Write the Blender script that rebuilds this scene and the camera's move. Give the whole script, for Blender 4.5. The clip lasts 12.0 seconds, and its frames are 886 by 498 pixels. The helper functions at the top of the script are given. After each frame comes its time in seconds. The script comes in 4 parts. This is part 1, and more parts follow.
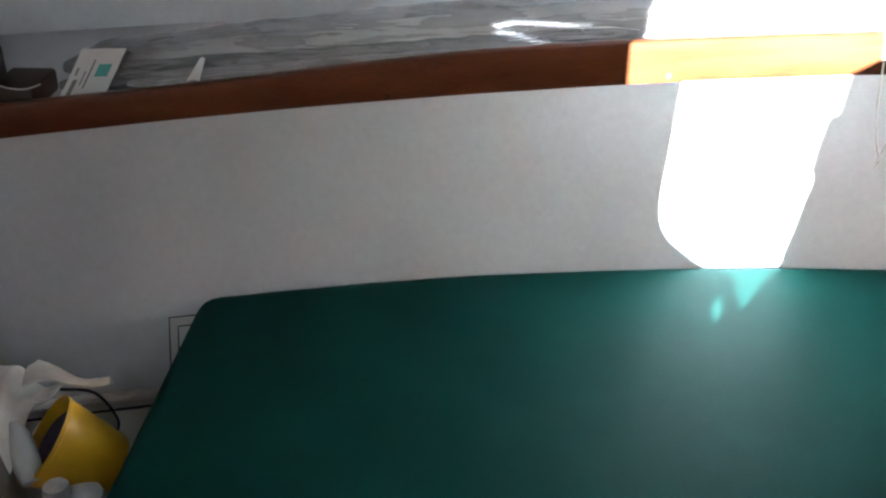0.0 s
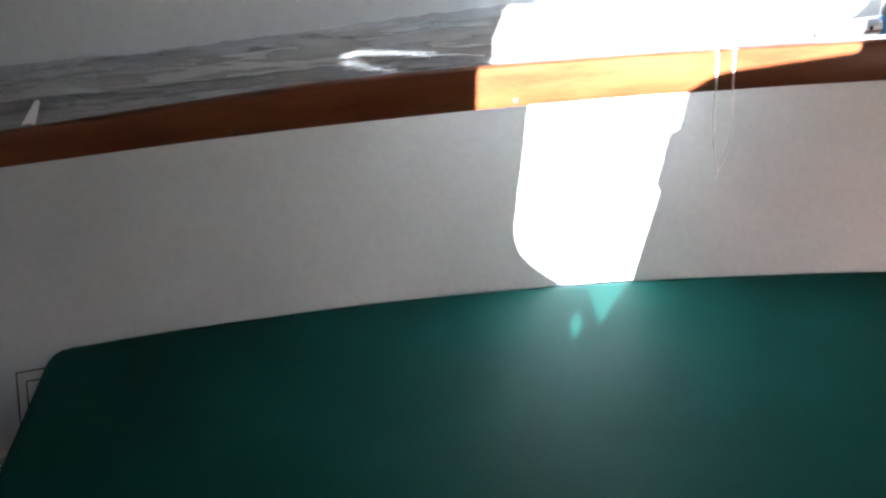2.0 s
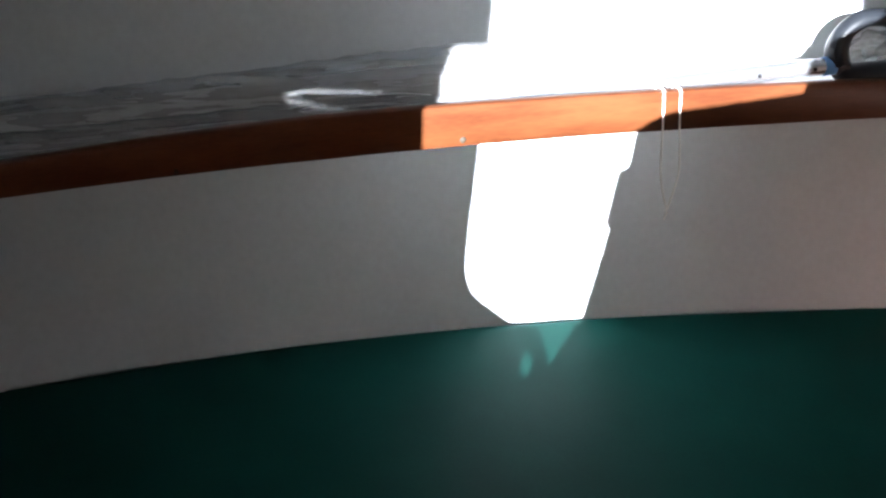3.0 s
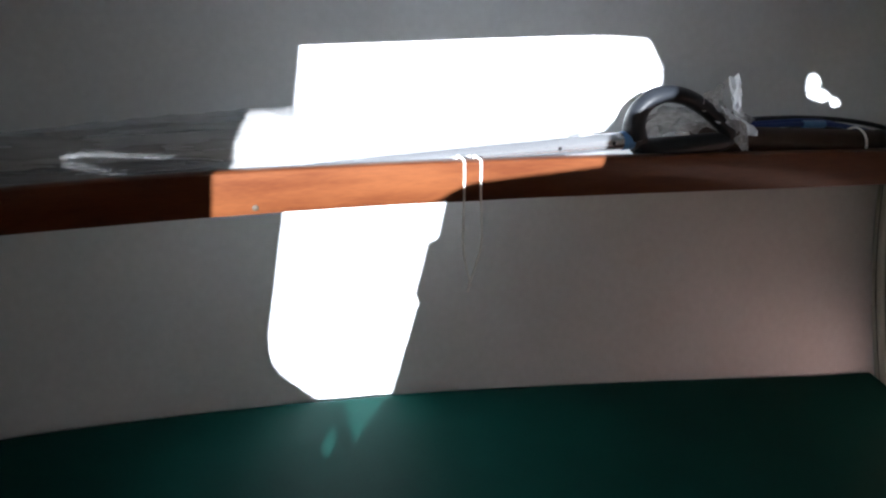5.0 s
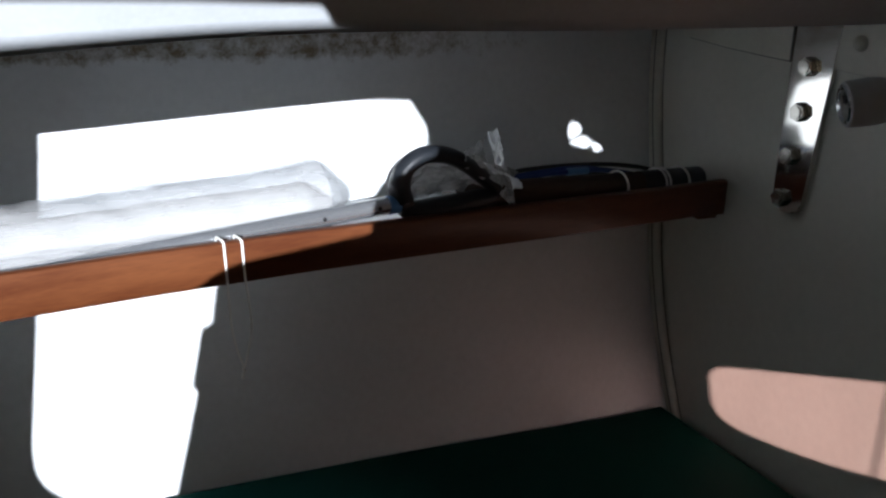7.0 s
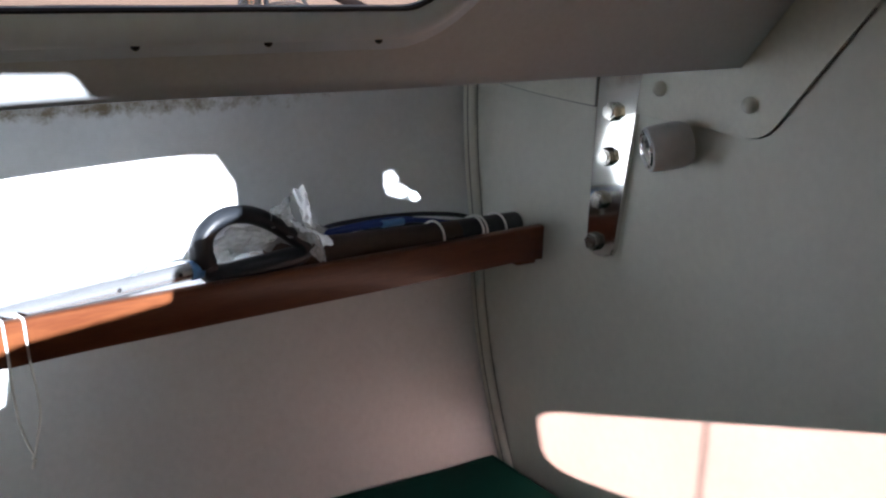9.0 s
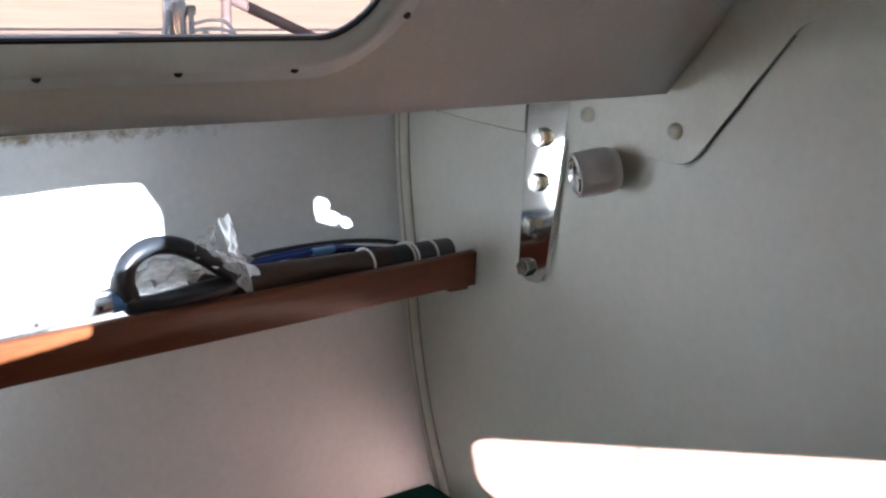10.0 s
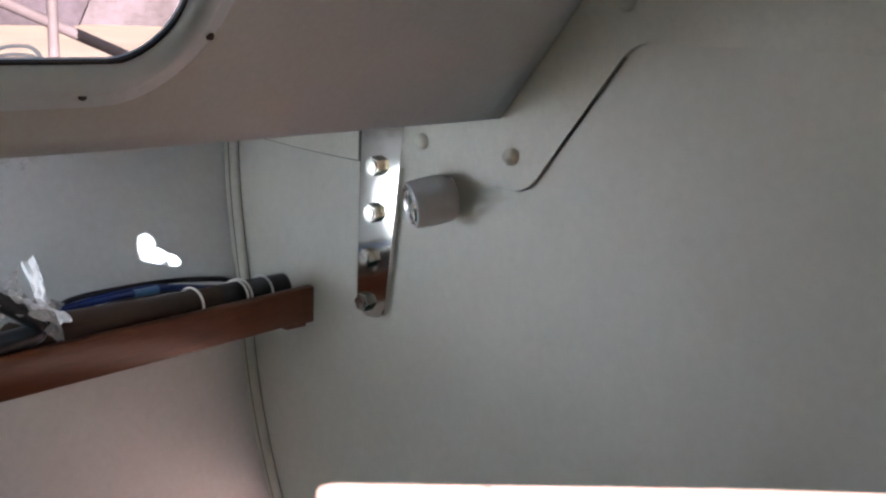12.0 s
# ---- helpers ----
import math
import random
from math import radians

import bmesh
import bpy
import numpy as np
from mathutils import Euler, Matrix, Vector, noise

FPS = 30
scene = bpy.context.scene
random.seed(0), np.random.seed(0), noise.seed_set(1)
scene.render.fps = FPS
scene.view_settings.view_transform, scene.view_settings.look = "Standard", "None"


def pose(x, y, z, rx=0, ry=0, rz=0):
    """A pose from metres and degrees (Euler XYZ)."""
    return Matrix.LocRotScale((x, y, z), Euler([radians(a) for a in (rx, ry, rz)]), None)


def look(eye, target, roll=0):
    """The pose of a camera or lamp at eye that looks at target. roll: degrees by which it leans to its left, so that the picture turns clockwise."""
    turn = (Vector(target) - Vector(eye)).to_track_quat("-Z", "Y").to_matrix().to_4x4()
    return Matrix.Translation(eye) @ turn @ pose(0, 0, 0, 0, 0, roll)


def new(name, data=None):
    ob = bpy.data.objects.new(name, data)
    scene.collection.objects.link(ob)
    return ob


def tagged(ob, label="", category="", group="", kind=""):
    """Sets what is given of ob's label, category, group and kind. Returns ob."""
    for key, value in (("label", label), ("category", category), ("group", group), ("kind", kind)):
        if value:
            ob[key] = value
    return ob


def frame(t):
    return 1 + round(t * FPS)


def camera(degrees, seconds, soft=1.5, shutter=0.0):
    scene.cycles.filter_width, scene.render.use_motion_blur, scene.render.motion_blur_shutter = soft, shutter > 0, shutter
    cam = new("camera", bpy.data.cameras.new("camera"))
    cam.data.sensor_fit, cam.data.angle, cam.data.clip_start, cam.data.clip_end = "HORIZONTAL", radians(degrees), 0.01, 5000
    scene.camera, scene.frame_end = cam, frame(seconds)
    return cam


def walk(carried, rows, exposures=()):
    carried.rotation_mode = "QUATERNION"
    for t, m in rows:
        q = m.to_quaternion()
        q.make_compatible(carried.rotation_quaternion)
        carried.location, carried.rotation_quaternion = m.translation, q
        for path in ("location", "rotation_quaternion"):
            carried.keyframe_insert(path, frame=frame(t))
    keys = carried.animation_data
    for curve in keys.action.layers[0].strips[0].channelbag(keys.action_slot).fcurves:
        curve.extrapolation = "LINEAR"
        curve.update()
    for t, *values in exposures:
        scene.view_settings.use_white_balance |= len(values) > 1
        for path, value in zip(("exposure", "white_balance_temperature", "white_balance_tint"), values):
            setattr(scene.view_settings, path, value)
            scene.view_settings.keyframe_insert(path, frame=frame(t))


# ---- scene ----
cam = camera(45.8, 12.0, soft=2.3)
PATH = [
    (0, (-1.314, -1.366, 1.401), (-1.424, 0.379, 0.43), -0.6),
    (0.5, (-1.313, -1.356, 1.399), (-1.339, 0.389, 0.423), -0.7),
    (1, (-1.318, -1.348, 1.396), (-1.269, 0.395, 0.416), -0.9),
    (1.5, (-1.306, -1.352, 1.399), (-1.215, 0.399, 0.437), -0.6),
    (2, (-1.313, -1.356, 1.403), (-1.156, 0.408, 0.473), 0.1),
    (2.5, (-1.296, -1.353, 1.412), (-1.148, 0.42, 0.498), 0.1),
    (3, (-1.29, -1.34, 1.407), (-1.061, 0.444, 0.53), 1.1),
    (5, (-1.218, -1.307, 1.389), (-0.702, 0.479, 0.652), 4.8),
    (5.5, (-1.204, -1.304, 1.389), (-0.637, 0.485, 0.696), 4.5),
    (6, (-1.185, -1.294, 1.395), (-0.538, 0.479, 0.734), 3.7),
    (6.5, (-1.165, -1.282, 1.388), (-0.401, 0.455, 0.757), 2.9),
    (8.5, (-1.09, -1.262, 1.407), (-0.062, 0.361, 0.852), 2.1),
    (9, (-1.072, -1.253, 1.41), (0.031, 0.326, 0.874), 2.0),
    (9.5, (-1.058, -1.255, 1.415), (0.083, 0.304, 0.897), 1.7),
    (10, (-1.044, -1.253, 1.416), (0.147, 0.276, 0.922), 2.1),
    (10.5, (-1.026, -1.248, 1.421), (0.205, 0.259, 0.959), 1.6),
    (11, (-1.013, -1.239, 1.425), (0.261, 0.237, 0.984), 1.9),
    (11.5, (-0.985, -1.234, 1.419), (0.36, 0.186, 1.001), 2.3),
    (12, (-0.976, -1.22, 1.409), (0.425, 0.14, 0.975), 2.1),
]
walk(cam, [(t, look(eye, target, roll)) for t, eye, target, roll in PATH],
     exposures=[(0, 4.58, 5800, 10), (1.5, 4.43, 5800, 10), (2.5, 3.6, 5850, 10), (3.0, 2.95, 5850, 10), (5.0, 2.2, 5850, 10), (5.5, 1.98, 5850, 10),
                (6.0, 1.5, 5850, 10), (6.5, 0.82, 5850, 10), (8.5, 1.95, 5750, 10), (9.0, 2.5, 5750, 10), (9.5, 3.25, 5750, 10), (10.5, 3.38, 5720, 10), (12.0, 3.33, 5720, 10)])

# ---- light ----
SUN_WAY = Vector((0.41, 1.0, -0.27)).normalized()
world = bpy.data.worlds.new("sky")
scene.world = world
world.use_nodes = True
wn = world.node_tree.nodes
sky = wn.new("ShaderNodeTexSky")
sky.sky_type = "NISHITA"
sky.sun_disc = False
sky.sun_elevation = math.asin(-SUN_WAY.z)
sky.sun_rotation = math.atan2(-SUN_WAY.x, -SUN_WAY.y)
wn["Background"].inputs["Strength"].default_value = 0.055
world.node_tree.links.new(sky.outputs[0], wn["Background"].inputs["Color"])

sun = new("sun", bpy.data.lights.new("sun", "SUN"))
sun.data.energy, sun.data.angle, sun.data.color = 5.0, radians(0.14), (1.0, 0.98, 0.955)
sun.rotation_euler = SUN_WAY.to_track_quat("-Z", "Y").to_euler()

# weak fill lamp added under the ceiling, not a source that is seen
ceiling_fill = new("ceiling_fill", bpy.data.lights.new("ceiling_fill", "AREA"))
ceiling_fill.data.shape, ceiling_fill.data.size, ceiling_fill.data.size_y = "RECTANGLE", 0.5, 0.5
ceiling_fill.data.energy, ceiling_fill.data.color = 0.012, (0.93, 0.97, 1.0)
ceiling_fill.location = (-0.75, -1.3, 1.988)


# ---- materials ----
def material(name, base, rough=0.5, metal=0.0, vary=0.06, scale=6.0, fine=60.0, bump=0.15, dist=0.002, second=None,
             stretch=(1, 1, 1), coat=0.0):
    """A surface with broad and fine variation of colour, gloss and relief."""
    m = bpy.data.materials.new(name)
    m.use_nodes = True
    nt, n = m.node_tree, m.node_tree.nodes
    b = n["Principled BSDF"]
    co = n.new("ShaderNodeTexCoord")
    mp = n.new("ShaderNodeMapping")
    mp.inputs["Scale"].default_value = stretch
    nt.links.new(co.outputs["Object"], mp.inputs[0])
    big, small = n.new("ShaderNodeTexNoise"), n.new("ShaderNodeTexNoise")
    big.inputs["Scale"].default_value, big.inputs["Detail"].default_value = scale, 5
    small.inputs["Scale"].default_value, small.inputs["Detail"].default_value = fine, 4
    for k in (big, small):
        nt.links.new(mp.outputs[0], k.inputs["Vector"])
    mix = n.new("ShaderNodeMix")
    mix.data_type = "RGBA"
    dark = second or [c * (1 - 3 * vary) for c in base]
    mix.inputs["A"].default_value = (*dark, 1)
    mix.inputs["B"].default_value = (*[min(1, c * (1 + vary)) for c in base], 1)
    add = n.new("ShaderNodeMath")
    add.operation = "MULTIPLY_ADD"
    nt.links.new(small.outputs[0], add.inputs[0])
    add.inputs[1].default_value = 0.4
    nt.links.new(big.outputs[0], add.inputs[2])
    ramp = n.new("ShaderNodeMapRange")
    ramp.inputs["From Min"].default_value, ramp.inputs["From Max"].default_value = 0.45, 0.95
    nt.links.new(add.outputs[0], ramp.inputs[0])
    nt.links.new(ramp.outputs[0], mix.inputs["Factor"])
    nt.links.new(mix.outputs["Result"], b.inputs["Base Color"])
    rr = n.new("ShaderNodeMapRange")
    rr.inputs["To Min"].default_value, rr.inputs["To Max"].default_value = rough * 0.85, min(1, rough * 1.15)
    nt.links.new(big.outputs[0], rr.inputs[0])
    nt.links.new(rr.outputs[0], b.inputs["Roughness"])
    b.inputs["Metallic"].default_value = metal
    b.inputs["Coat Weight"].default_value = coat
    if bump:
        bp = n.new("ShaderNodeBump")
        bp.inputs["Strength"].default_value, bp.inputs["Distance"].default_value = bump, dist
        nt.links.new(small.outputs[0], bp.inputs["Height"])
        nt.links.new(bp.outputs[0], b.inputs["Normal"])
    return m


def glass(name, tint, gloss=0.9):
    """A clear tinted pane: light passes with its tint, and some is mirrored."""
    m = bpy.data.materials.new(name)
    m.use_nodes = True
    nt, n = m.node_tree, m.node_tree.nodes
    n.remove(n["Principled BSDF"])
    tr, gl, mx, fr = (n.new("ShaderNodeBsdfTransparent"), n.new("ShaderNodeBsdfGlossy"), n.new("ShaderNodeMixShader"),
                      n.new("ShaderNodeLayerWeight"))
    tr.inputs[0].default_value = (*tint, 1)
    gl.inputs["Roughness"].default_value = 0.02
    gl.inputs["Color"].default_value = (gloss, gloss, gloss, 1)
    fr.inputs[0].default_value = 0.5
    pw = n.new("ShaderNodeMath")
    pw.operation = "POWER"
    pw.inputs[1].default_value = 5.0
    nt.links.new(fr.outputs["Facing"], pw.inputs[0])
    nt.links.new(pw.outputs[0], mx.inputs[0])
    nt.links.new(tr.outputs[0], mx.inputs[1])
    nt.links.new(gl.outputs[0], mx.inputs[2])
    nt.links.new(mx.outputs[0], n["Material Output"].inputs[0])
    return m


def film(name, tint, body, share, rough):
    """Thin plastic film: partly clear, partly milky, with a gloss."""
    m = bpy.data.materials.new(name)
    m.use_nodes = True
    nt, n = m.node_tree, m.node_tree.nodes
    b = n["Principled BSDF"]
    b.inputs["Base Color"].default_value = (*body, 1)
    b.inputs["Roughness"].default_value = rough
    tr, mx, tx = n.new("ShaderNodeBsdfTransparent"), n.new("ShaderNodeMixShader"), n.new("ShaderNodeTexNoise")
    tr.inputs[0].default_value = (*tint, 1)
    tx.inputs["Scale"].default_value, tx.inputs["Detail"].default_value = 11, 3
    rg = n.new("ShaderNodeMapRange")
    rg.inputs["From Min"].default_value, rg.inputs["From Max"].default_value = 0.3, 0.7
    rg.inputs["To Min"].default_value, rg.inputs["To Max"].default_value = share * 0.8, min(1, share * 1.2)
    bp = n.new("ShaderNodeBump")
    bp.inputs["Strength"].default_value, bp.inputs["Distance"].default_value = 0.14, 0.006
    nt.links.new(tx.outputs[0], bp.inputs["Height"])
    nt.links.new(bp.outputs[0], b.inputs["Normal"])
    nt.links.new(tx.outputs[0], rg.inputs[0])
    nt.links.new(rg.outputs[0], mx.inputs[0])
    nt.links.new(tr.outputs[0], mx.inputs[1])
    nt.links.new(b.outputs[0], mx.inputs[2])
    nt.links.new(mx.outputs[0], n["Material Output"].inputs[0])
    return m


def hull_material():
    """White gelcoat with a band of brown mildew along the deck joint at the top."""
    m = material("hull_gelcoat", (0.715, 0.735, 0.745), 0.42, vary=0.05, scale=4, fine=90, bump=0.1, dist=0.001)
    nt, n = m.node_tree, m.node_tree.nodes
    b = n["Principled BSDF"]
    old = b.inputs["Base Color"].links[0].from_socket
    co, sep = n.new("ShaderNodeTexCoord"), n.new("ShaderNodeSeparateXYZ")
    nt.links.new(co.outputs["Object"], sep.inputs[0])
    band = n.new("ShaderNodeMapRange")
    band.inputs["From Min"].default_value, band.inputs["From Max"].default_value = 1.160, 1.184
    nt.links.new(sep.outputs["Z"], band.inputs[0])
    tx = n.new("ShaderNodeTexNoise")
    tx.inputs["Scale"].default_value, tx.inputs["Detail"].default_value, tx.inputs["Roughness"].default_value = 38, 9, 0.78
    nt.links.new(co.outputs["Object"], tx.inputs["Vector"])
    along = n.new("ShaderNodeMapRange")
    along.inputs["From Min"].default_value, along.inputs["From Max"].default_value = -0.12, -0.5
    nt.links.new(sep.outputs["X"], along.inputs[0])
    a = n.new("ShaderNodeMath")
    a.operation = "MULTIPLY"
    nt.links.new(band.outputs[0], a.inputs[0])
    nt.links.new(along.outputs[0], a.inputs[1])
    s = n.new("ShaderNodeMath")
    s.operation = "MULTIPLY_ADD"
    nt.links.new(a.outputs[0], s.inputs[0])
    s.inputs[1].default_value = 0.38
    nt.links.new(tx.outputs[0], s.inputs[2])
    r = n.new("ShaderNodeMapRange")
    r.inputs["From Min"].default_value, r.inputs["From Max"].default_value = 0.72, 0.97
    nt.links.new(s.outputs[0], r.inputs[0])
    mx = n.new("ShaderNodeMix")
    mx.data_type = "RGBA"
    mx.inputs["B"].default_value = (0.19, 0.15, 0.09, 1)
    nt.links.new(r.outputs[0], mx.inputs["Factor"])
    nt.links.new(old, mx.inputs["A"])
    nt.links.new(mx.outputs["Result"], b.inputs["Base Color"])
    return m


HULL = hull_material()
BULK = material("bulkhead_paint", (0.71, 0.70, 0.625), 0.4, vary=0.04, scale=5, fine=70, bump=0.08, dist=0.001)
LINER = material("cabin_side_liner", (0.62, 0.65, 0.68), 0.5, vary=0.05, scale=5, fine=160, bump=0.1, dist=0.001)
PLATE = material("painted_plate", (0.735, 0.72, 0.63), 0.4, vary=0.05, scale=9, fine=120, bump=0.1, dist=0.001)
FRAME = material("window_frame_plastic", (0.70, 0.78, 0.88), 0.3, vary=0.04, scale=10, fine=90, bump=0.05)
TEAK = material("teak", (0.135, 0.046, 0.016), 0.34, vary=0.12, scale=5, fine=40, bump=0.2, dist=0.0008,
                second=(0.085, 0.024, 0.009), stretch=(1, 8, 9), coat=0.04)
DARKWOOD = material("dark_wood", (0.055, 0.032, 0.018), 0.5, vary=0.15, scale=8, fine=60, stretch=(1, 8, 8))
GREEN = material("green_vinyl", (0.0085, 0.052, 0.0425), 0.6, vary=0.08, scale=7, fine=220, bump=0.12, dist=0.0006)
GREEN.node_tree.nodes["Principled BSDF"].inputs["Specular IOR Level"].default_value = 0.05
GREEN.node_tree.nodes["Principled BSDF"].inputs["Specular Tint"].default_value = (0.25, 1.0, 0.82, 1)
PIPING = material("green_piping", (0.014, 0.075, 0.06), 0.45, vary=0.08, fine=200)
# next three coat added or unseen surfaces, toned to cut or warm bounced light
LINING = material("grey_lining", (0.10, 0.098, 0.09), 0.7, vary=0.06)
TAN = material("tan_panel", (0.25, 0.145, 0.055), 0.6, vary=0.1, stretch=(6, 6, 1))
HEADLINER = material("grey_headliner", (0.40, 0.40, 0.38), 0.8, vary=0.06, scale=8, fine=120)
WHITE = material("white_paint", (0.70, 0.69, 0.67), 0.5, vary=0.05)
STEEL = material("stainless_steel", (0.72, 0.70, 0.66), 0.09, metal=1.0, vary=0.04, scale=12, fine=140, bump=0.04, dist=0.0006)
BOLTS = material("bolt_steel", (0.46, 0.44, 0.40), 0.22, metal=1.0, vary=0.1, scale=40, fine=160, bump=0.1)
ALU = material("aluminium_tube", (0.64, 0.66, 0.69), 0.26, metal=0.85, vary=0.03, fine=150, bump=0.04)
BLACK = material("black_plastic", (0.018, 0.021, 0.026), 0.36, vary=0.1, scale=20, fine=180, bump=0.08)
# dark joints, and the strips that imitate shadow under the plate edges
GAP = material("joint_and_shade_grey", (0.17, 0.17, 0.155), 0.8)
RUBBER = material("black_rubber", (0.012, 0.010, 0.012), 0.6, vary=0.1)
BLUE = material("blue_plastic", (0.014, 0.04, 0.20), 0.4, vary=0.1)
PALEBLUE = material("pale_blue_collar", (0.10, 0.24, 0.50), 0.4, vary=0.1)
GREYCAP = material("grey_plastic", (0.55, 0.55, 0.56), 0.5, vary=0.05, scale=20)
CHROME = material("chrome", (0.8, 0.8, 0.8), 0.08, metal=1.0, vary=0.02, bump=0.0)
CORD = material("white_cord", (0.9, 0.89, 0.85), 0.3, vary=0.04, scale=60, fine=300)
CORD.node_tree.nodes["Principled BSDF"].inputs["Specular IOR Level"].default_value = 1.0
BRASS = material("old_brass", (0.05, 0.034, 0.02), 0.7, metal=0.0, vary=0.1)
ROLL = material("grey_foam_roll", (0.55, 0.55, 0.545), 0.6, vary=0.05, scale=5, fine=40, bump=0.2, dist=0.002)
FILM = film("plastic_film", (0.93, 0.94, 0.95), (0.60, 0.60, 0.60), 0.36, 0.22)
TIE = film("plastic_bag_film", (0.96, 0.96, 0.96), (0.82, 0.83, 0.83), 0.42, 0.12)
# white plastic of the bag's knot and tail, also of the modelled glints
BAG_GLINT = material("white_bag_and_glint", (0.85, 0.87, 0.92), 0.12, vary=0.02)
nodes, links = BAG_GLINT.node_tree.nodes, BAG_GLINT.node_tree.links
thin, blend = nodes.new("ShaderNodeBsdfTranslucent"), nodes.new("ShaderNodeMixShader")
thin.inputs[0].default_value, blend.inputs[0].default_value = (0.93, 0.94, 0.95, 1), 0.5
links.new(nodes["Principled BSDF"].outputs[0], blend.inputs[1])
links.new(thin.outputs[0], blend.inputs[2])
links.new(blend.outputs[0], nodes["Material Output"].inputs[0])
PAPER = material("paper_label", (0.72, 0.73, 0.72), 0.6, vary=0.04)
INK = material("grey_print", (0.22, 0.23, 0.23), 0.6)
TEAL = material("teal_print", (0.10, 0.40, 0.37), 0.6)
YELLOW = material("yellow_plastic", (0.82, 0.47, 0.015), 0.4, vary=0.06, scale=12)
CLOTH = material("white_cloth", (0.88, 0.84, 0.75), 0.85, vary=0.06, scale=20, fine=300, bump=0.4)
BOTTLE = material("white_bottle_plastic", (0.62, 0.66, 0.66), 0.35, vary=0.05)
PURPLE = material("dark_purple_plug", (0.07, 0.05, 0.08), 0.9)
CURTAIN = material("beige_curtain", (0.42, 0.37, 0.28), 0.85, vary=0.08, scale=14, fine=260, bump=0.3)
PANE = glass("pink_tinted_acrylic", (0.94, 0.80, 0.71), 0.35)
PANE2 = glass("rose_tinted_acrylic", (0.88, 0.69, 0.645), 0.35)
DECK = material("white_deck", (0.60, 0.58, 0.54), 0.6, vary=0.06, scale=12, fine=200)
QUAY = material("pale_concrete_quay", (0.285, 0.245, 0.21), 0.85, vary=0.08, scale=1.2, fine=30, bump=0.3)
FAR = material("violet_grey_far_hull", (0.048, 0.045, 0.066), 0.7, vary=0.25, scale=1.5, fine=12)
SILL = material("white_toe_rail", (0.88, 0.81, 0.78), 0.5, vary=0.04)
POST_AND_SHADOW = material("dark_grey_post_and_shadow", (0.075, 0.068, 0.085), 0.8, vary=0.15)


# ---- shape helpers ----
def obj(name, bm, mat, parent=None, label="", smooth=True):
    me = bpy.data.meshes.new(name)
    bmesh.ops.recalc_face_normals(bm, faces=bm.faces)
    bm.to_mesh(me)
    bm.free()
    if smooth:
        me.polygons.foreach_set("use_smooth", [True] * len(me.polygons))
    me.materials.append(mat)
    ob = new(name, me)
    if smooth:
        me.set_sharp_from_angle(angle=radians(38))
    if parent:
        ob.parent = parent
    if label:
        tagged(ob, label)
    return ob


def part(name, bm, mat, parent, label="", smooth=True):
    return obj(name, bm, mat, parent, label, smooth)


def thing(name, label, category, group=""):
    return tagged(new(name), label, category, group)


def structure(name, bm, mat, label, smooth=True):
    return tagged(obj(name, bm, mat, None, "", smooth), label, "", "", "structure")


def box(x0, x1, y0, y1, z0, z1, bevel=0.0, seg=2, bm=None):
    bm = bm or bmesh.new()
    made = bmesh.ops.create_cube(bm, size=1, matrix=Matrix.Translation(((x0 + x1) / 2, (y0 + y1) / 2, (z0 + z1) / 2))
                                 @ Matrix.Diagonal((x1 - x0, y1 - y0, z1 - z0, 1)))
    if bevel:
        edges = {e for v in made["verts"] for e in v.link_edges}
        bmesh.ops.bevel(bm, geom=list(edges), offset=bevel, segments=seg, affect="EDGES", profile=0.5)
    return bm


def lathe(profile, m=Matrix(), n=24, bm=None):
    """profile: (radius, height) pairs, turned round z, ends closed, then posed by m."""
    bm = bm or bmesh.new()
    rings = [[bm.verts.new(m @ Vector((r * math.cos(k * math.tau / n), r * math.sin(k * math.tau / n), h))) for k in range(n)]
             for r, h in profile]
    for a, b in zip(rings, rings[1:]):
        for k in range(n):
            bm.faces.new((a[k], a[(k + 1) % n], b[(k + 1) % n], b[k]))
    bm.faces.new(rings[0][::-1])
    bm.faces.new(rings[-1])
    return bm


def tube(points, radius, n=10, closed=False, bm=None, flat=1.0, cap=True):
    """A round rod along points; radius may be a function of the share of the way."""
    bm = bm or bmesh.new()
    pts = [Vector(p) for p in points]
    rings, up = [], Vector((0.02, 0.05, 1)).normalized()
    for i, p in enumerate(pts):
        a = pts[i - 1] if (i or closed) else p
        b = pts[(i + 1) % len(pts)] if (i + 1 < len(pts) or closed) else p
        d = (b - a).normalized()
        side = d.cross(up)
        side = side.normalized() if side.length > 1e-4 else Vector((1, 0, 0))
        up = side.cross(d).normalized()
        r = radius(i / (len(pts) - 1)) if callable(radius) else radius
        rings.append([bm.verts.new(p + side * math.cos(k * math.tau / n) * r * flat + up * math.sin(k * math.tau / n) * r)
                      for k in range(n)])
    pairs = list(zip(rings, rings[1:])) + ([(rings[-1], rings[0])] if closed else [])
    for a, b in pairs:
        for k in range(n):
            bm.faces.new((a[k], a[(k + 1) % n], b[(k + 1) % n], b[k]))
    if cap and not closed:
        bm.faces.new(rings[0][::-1])
        bm.faces.new(rings[-1])
    return bm


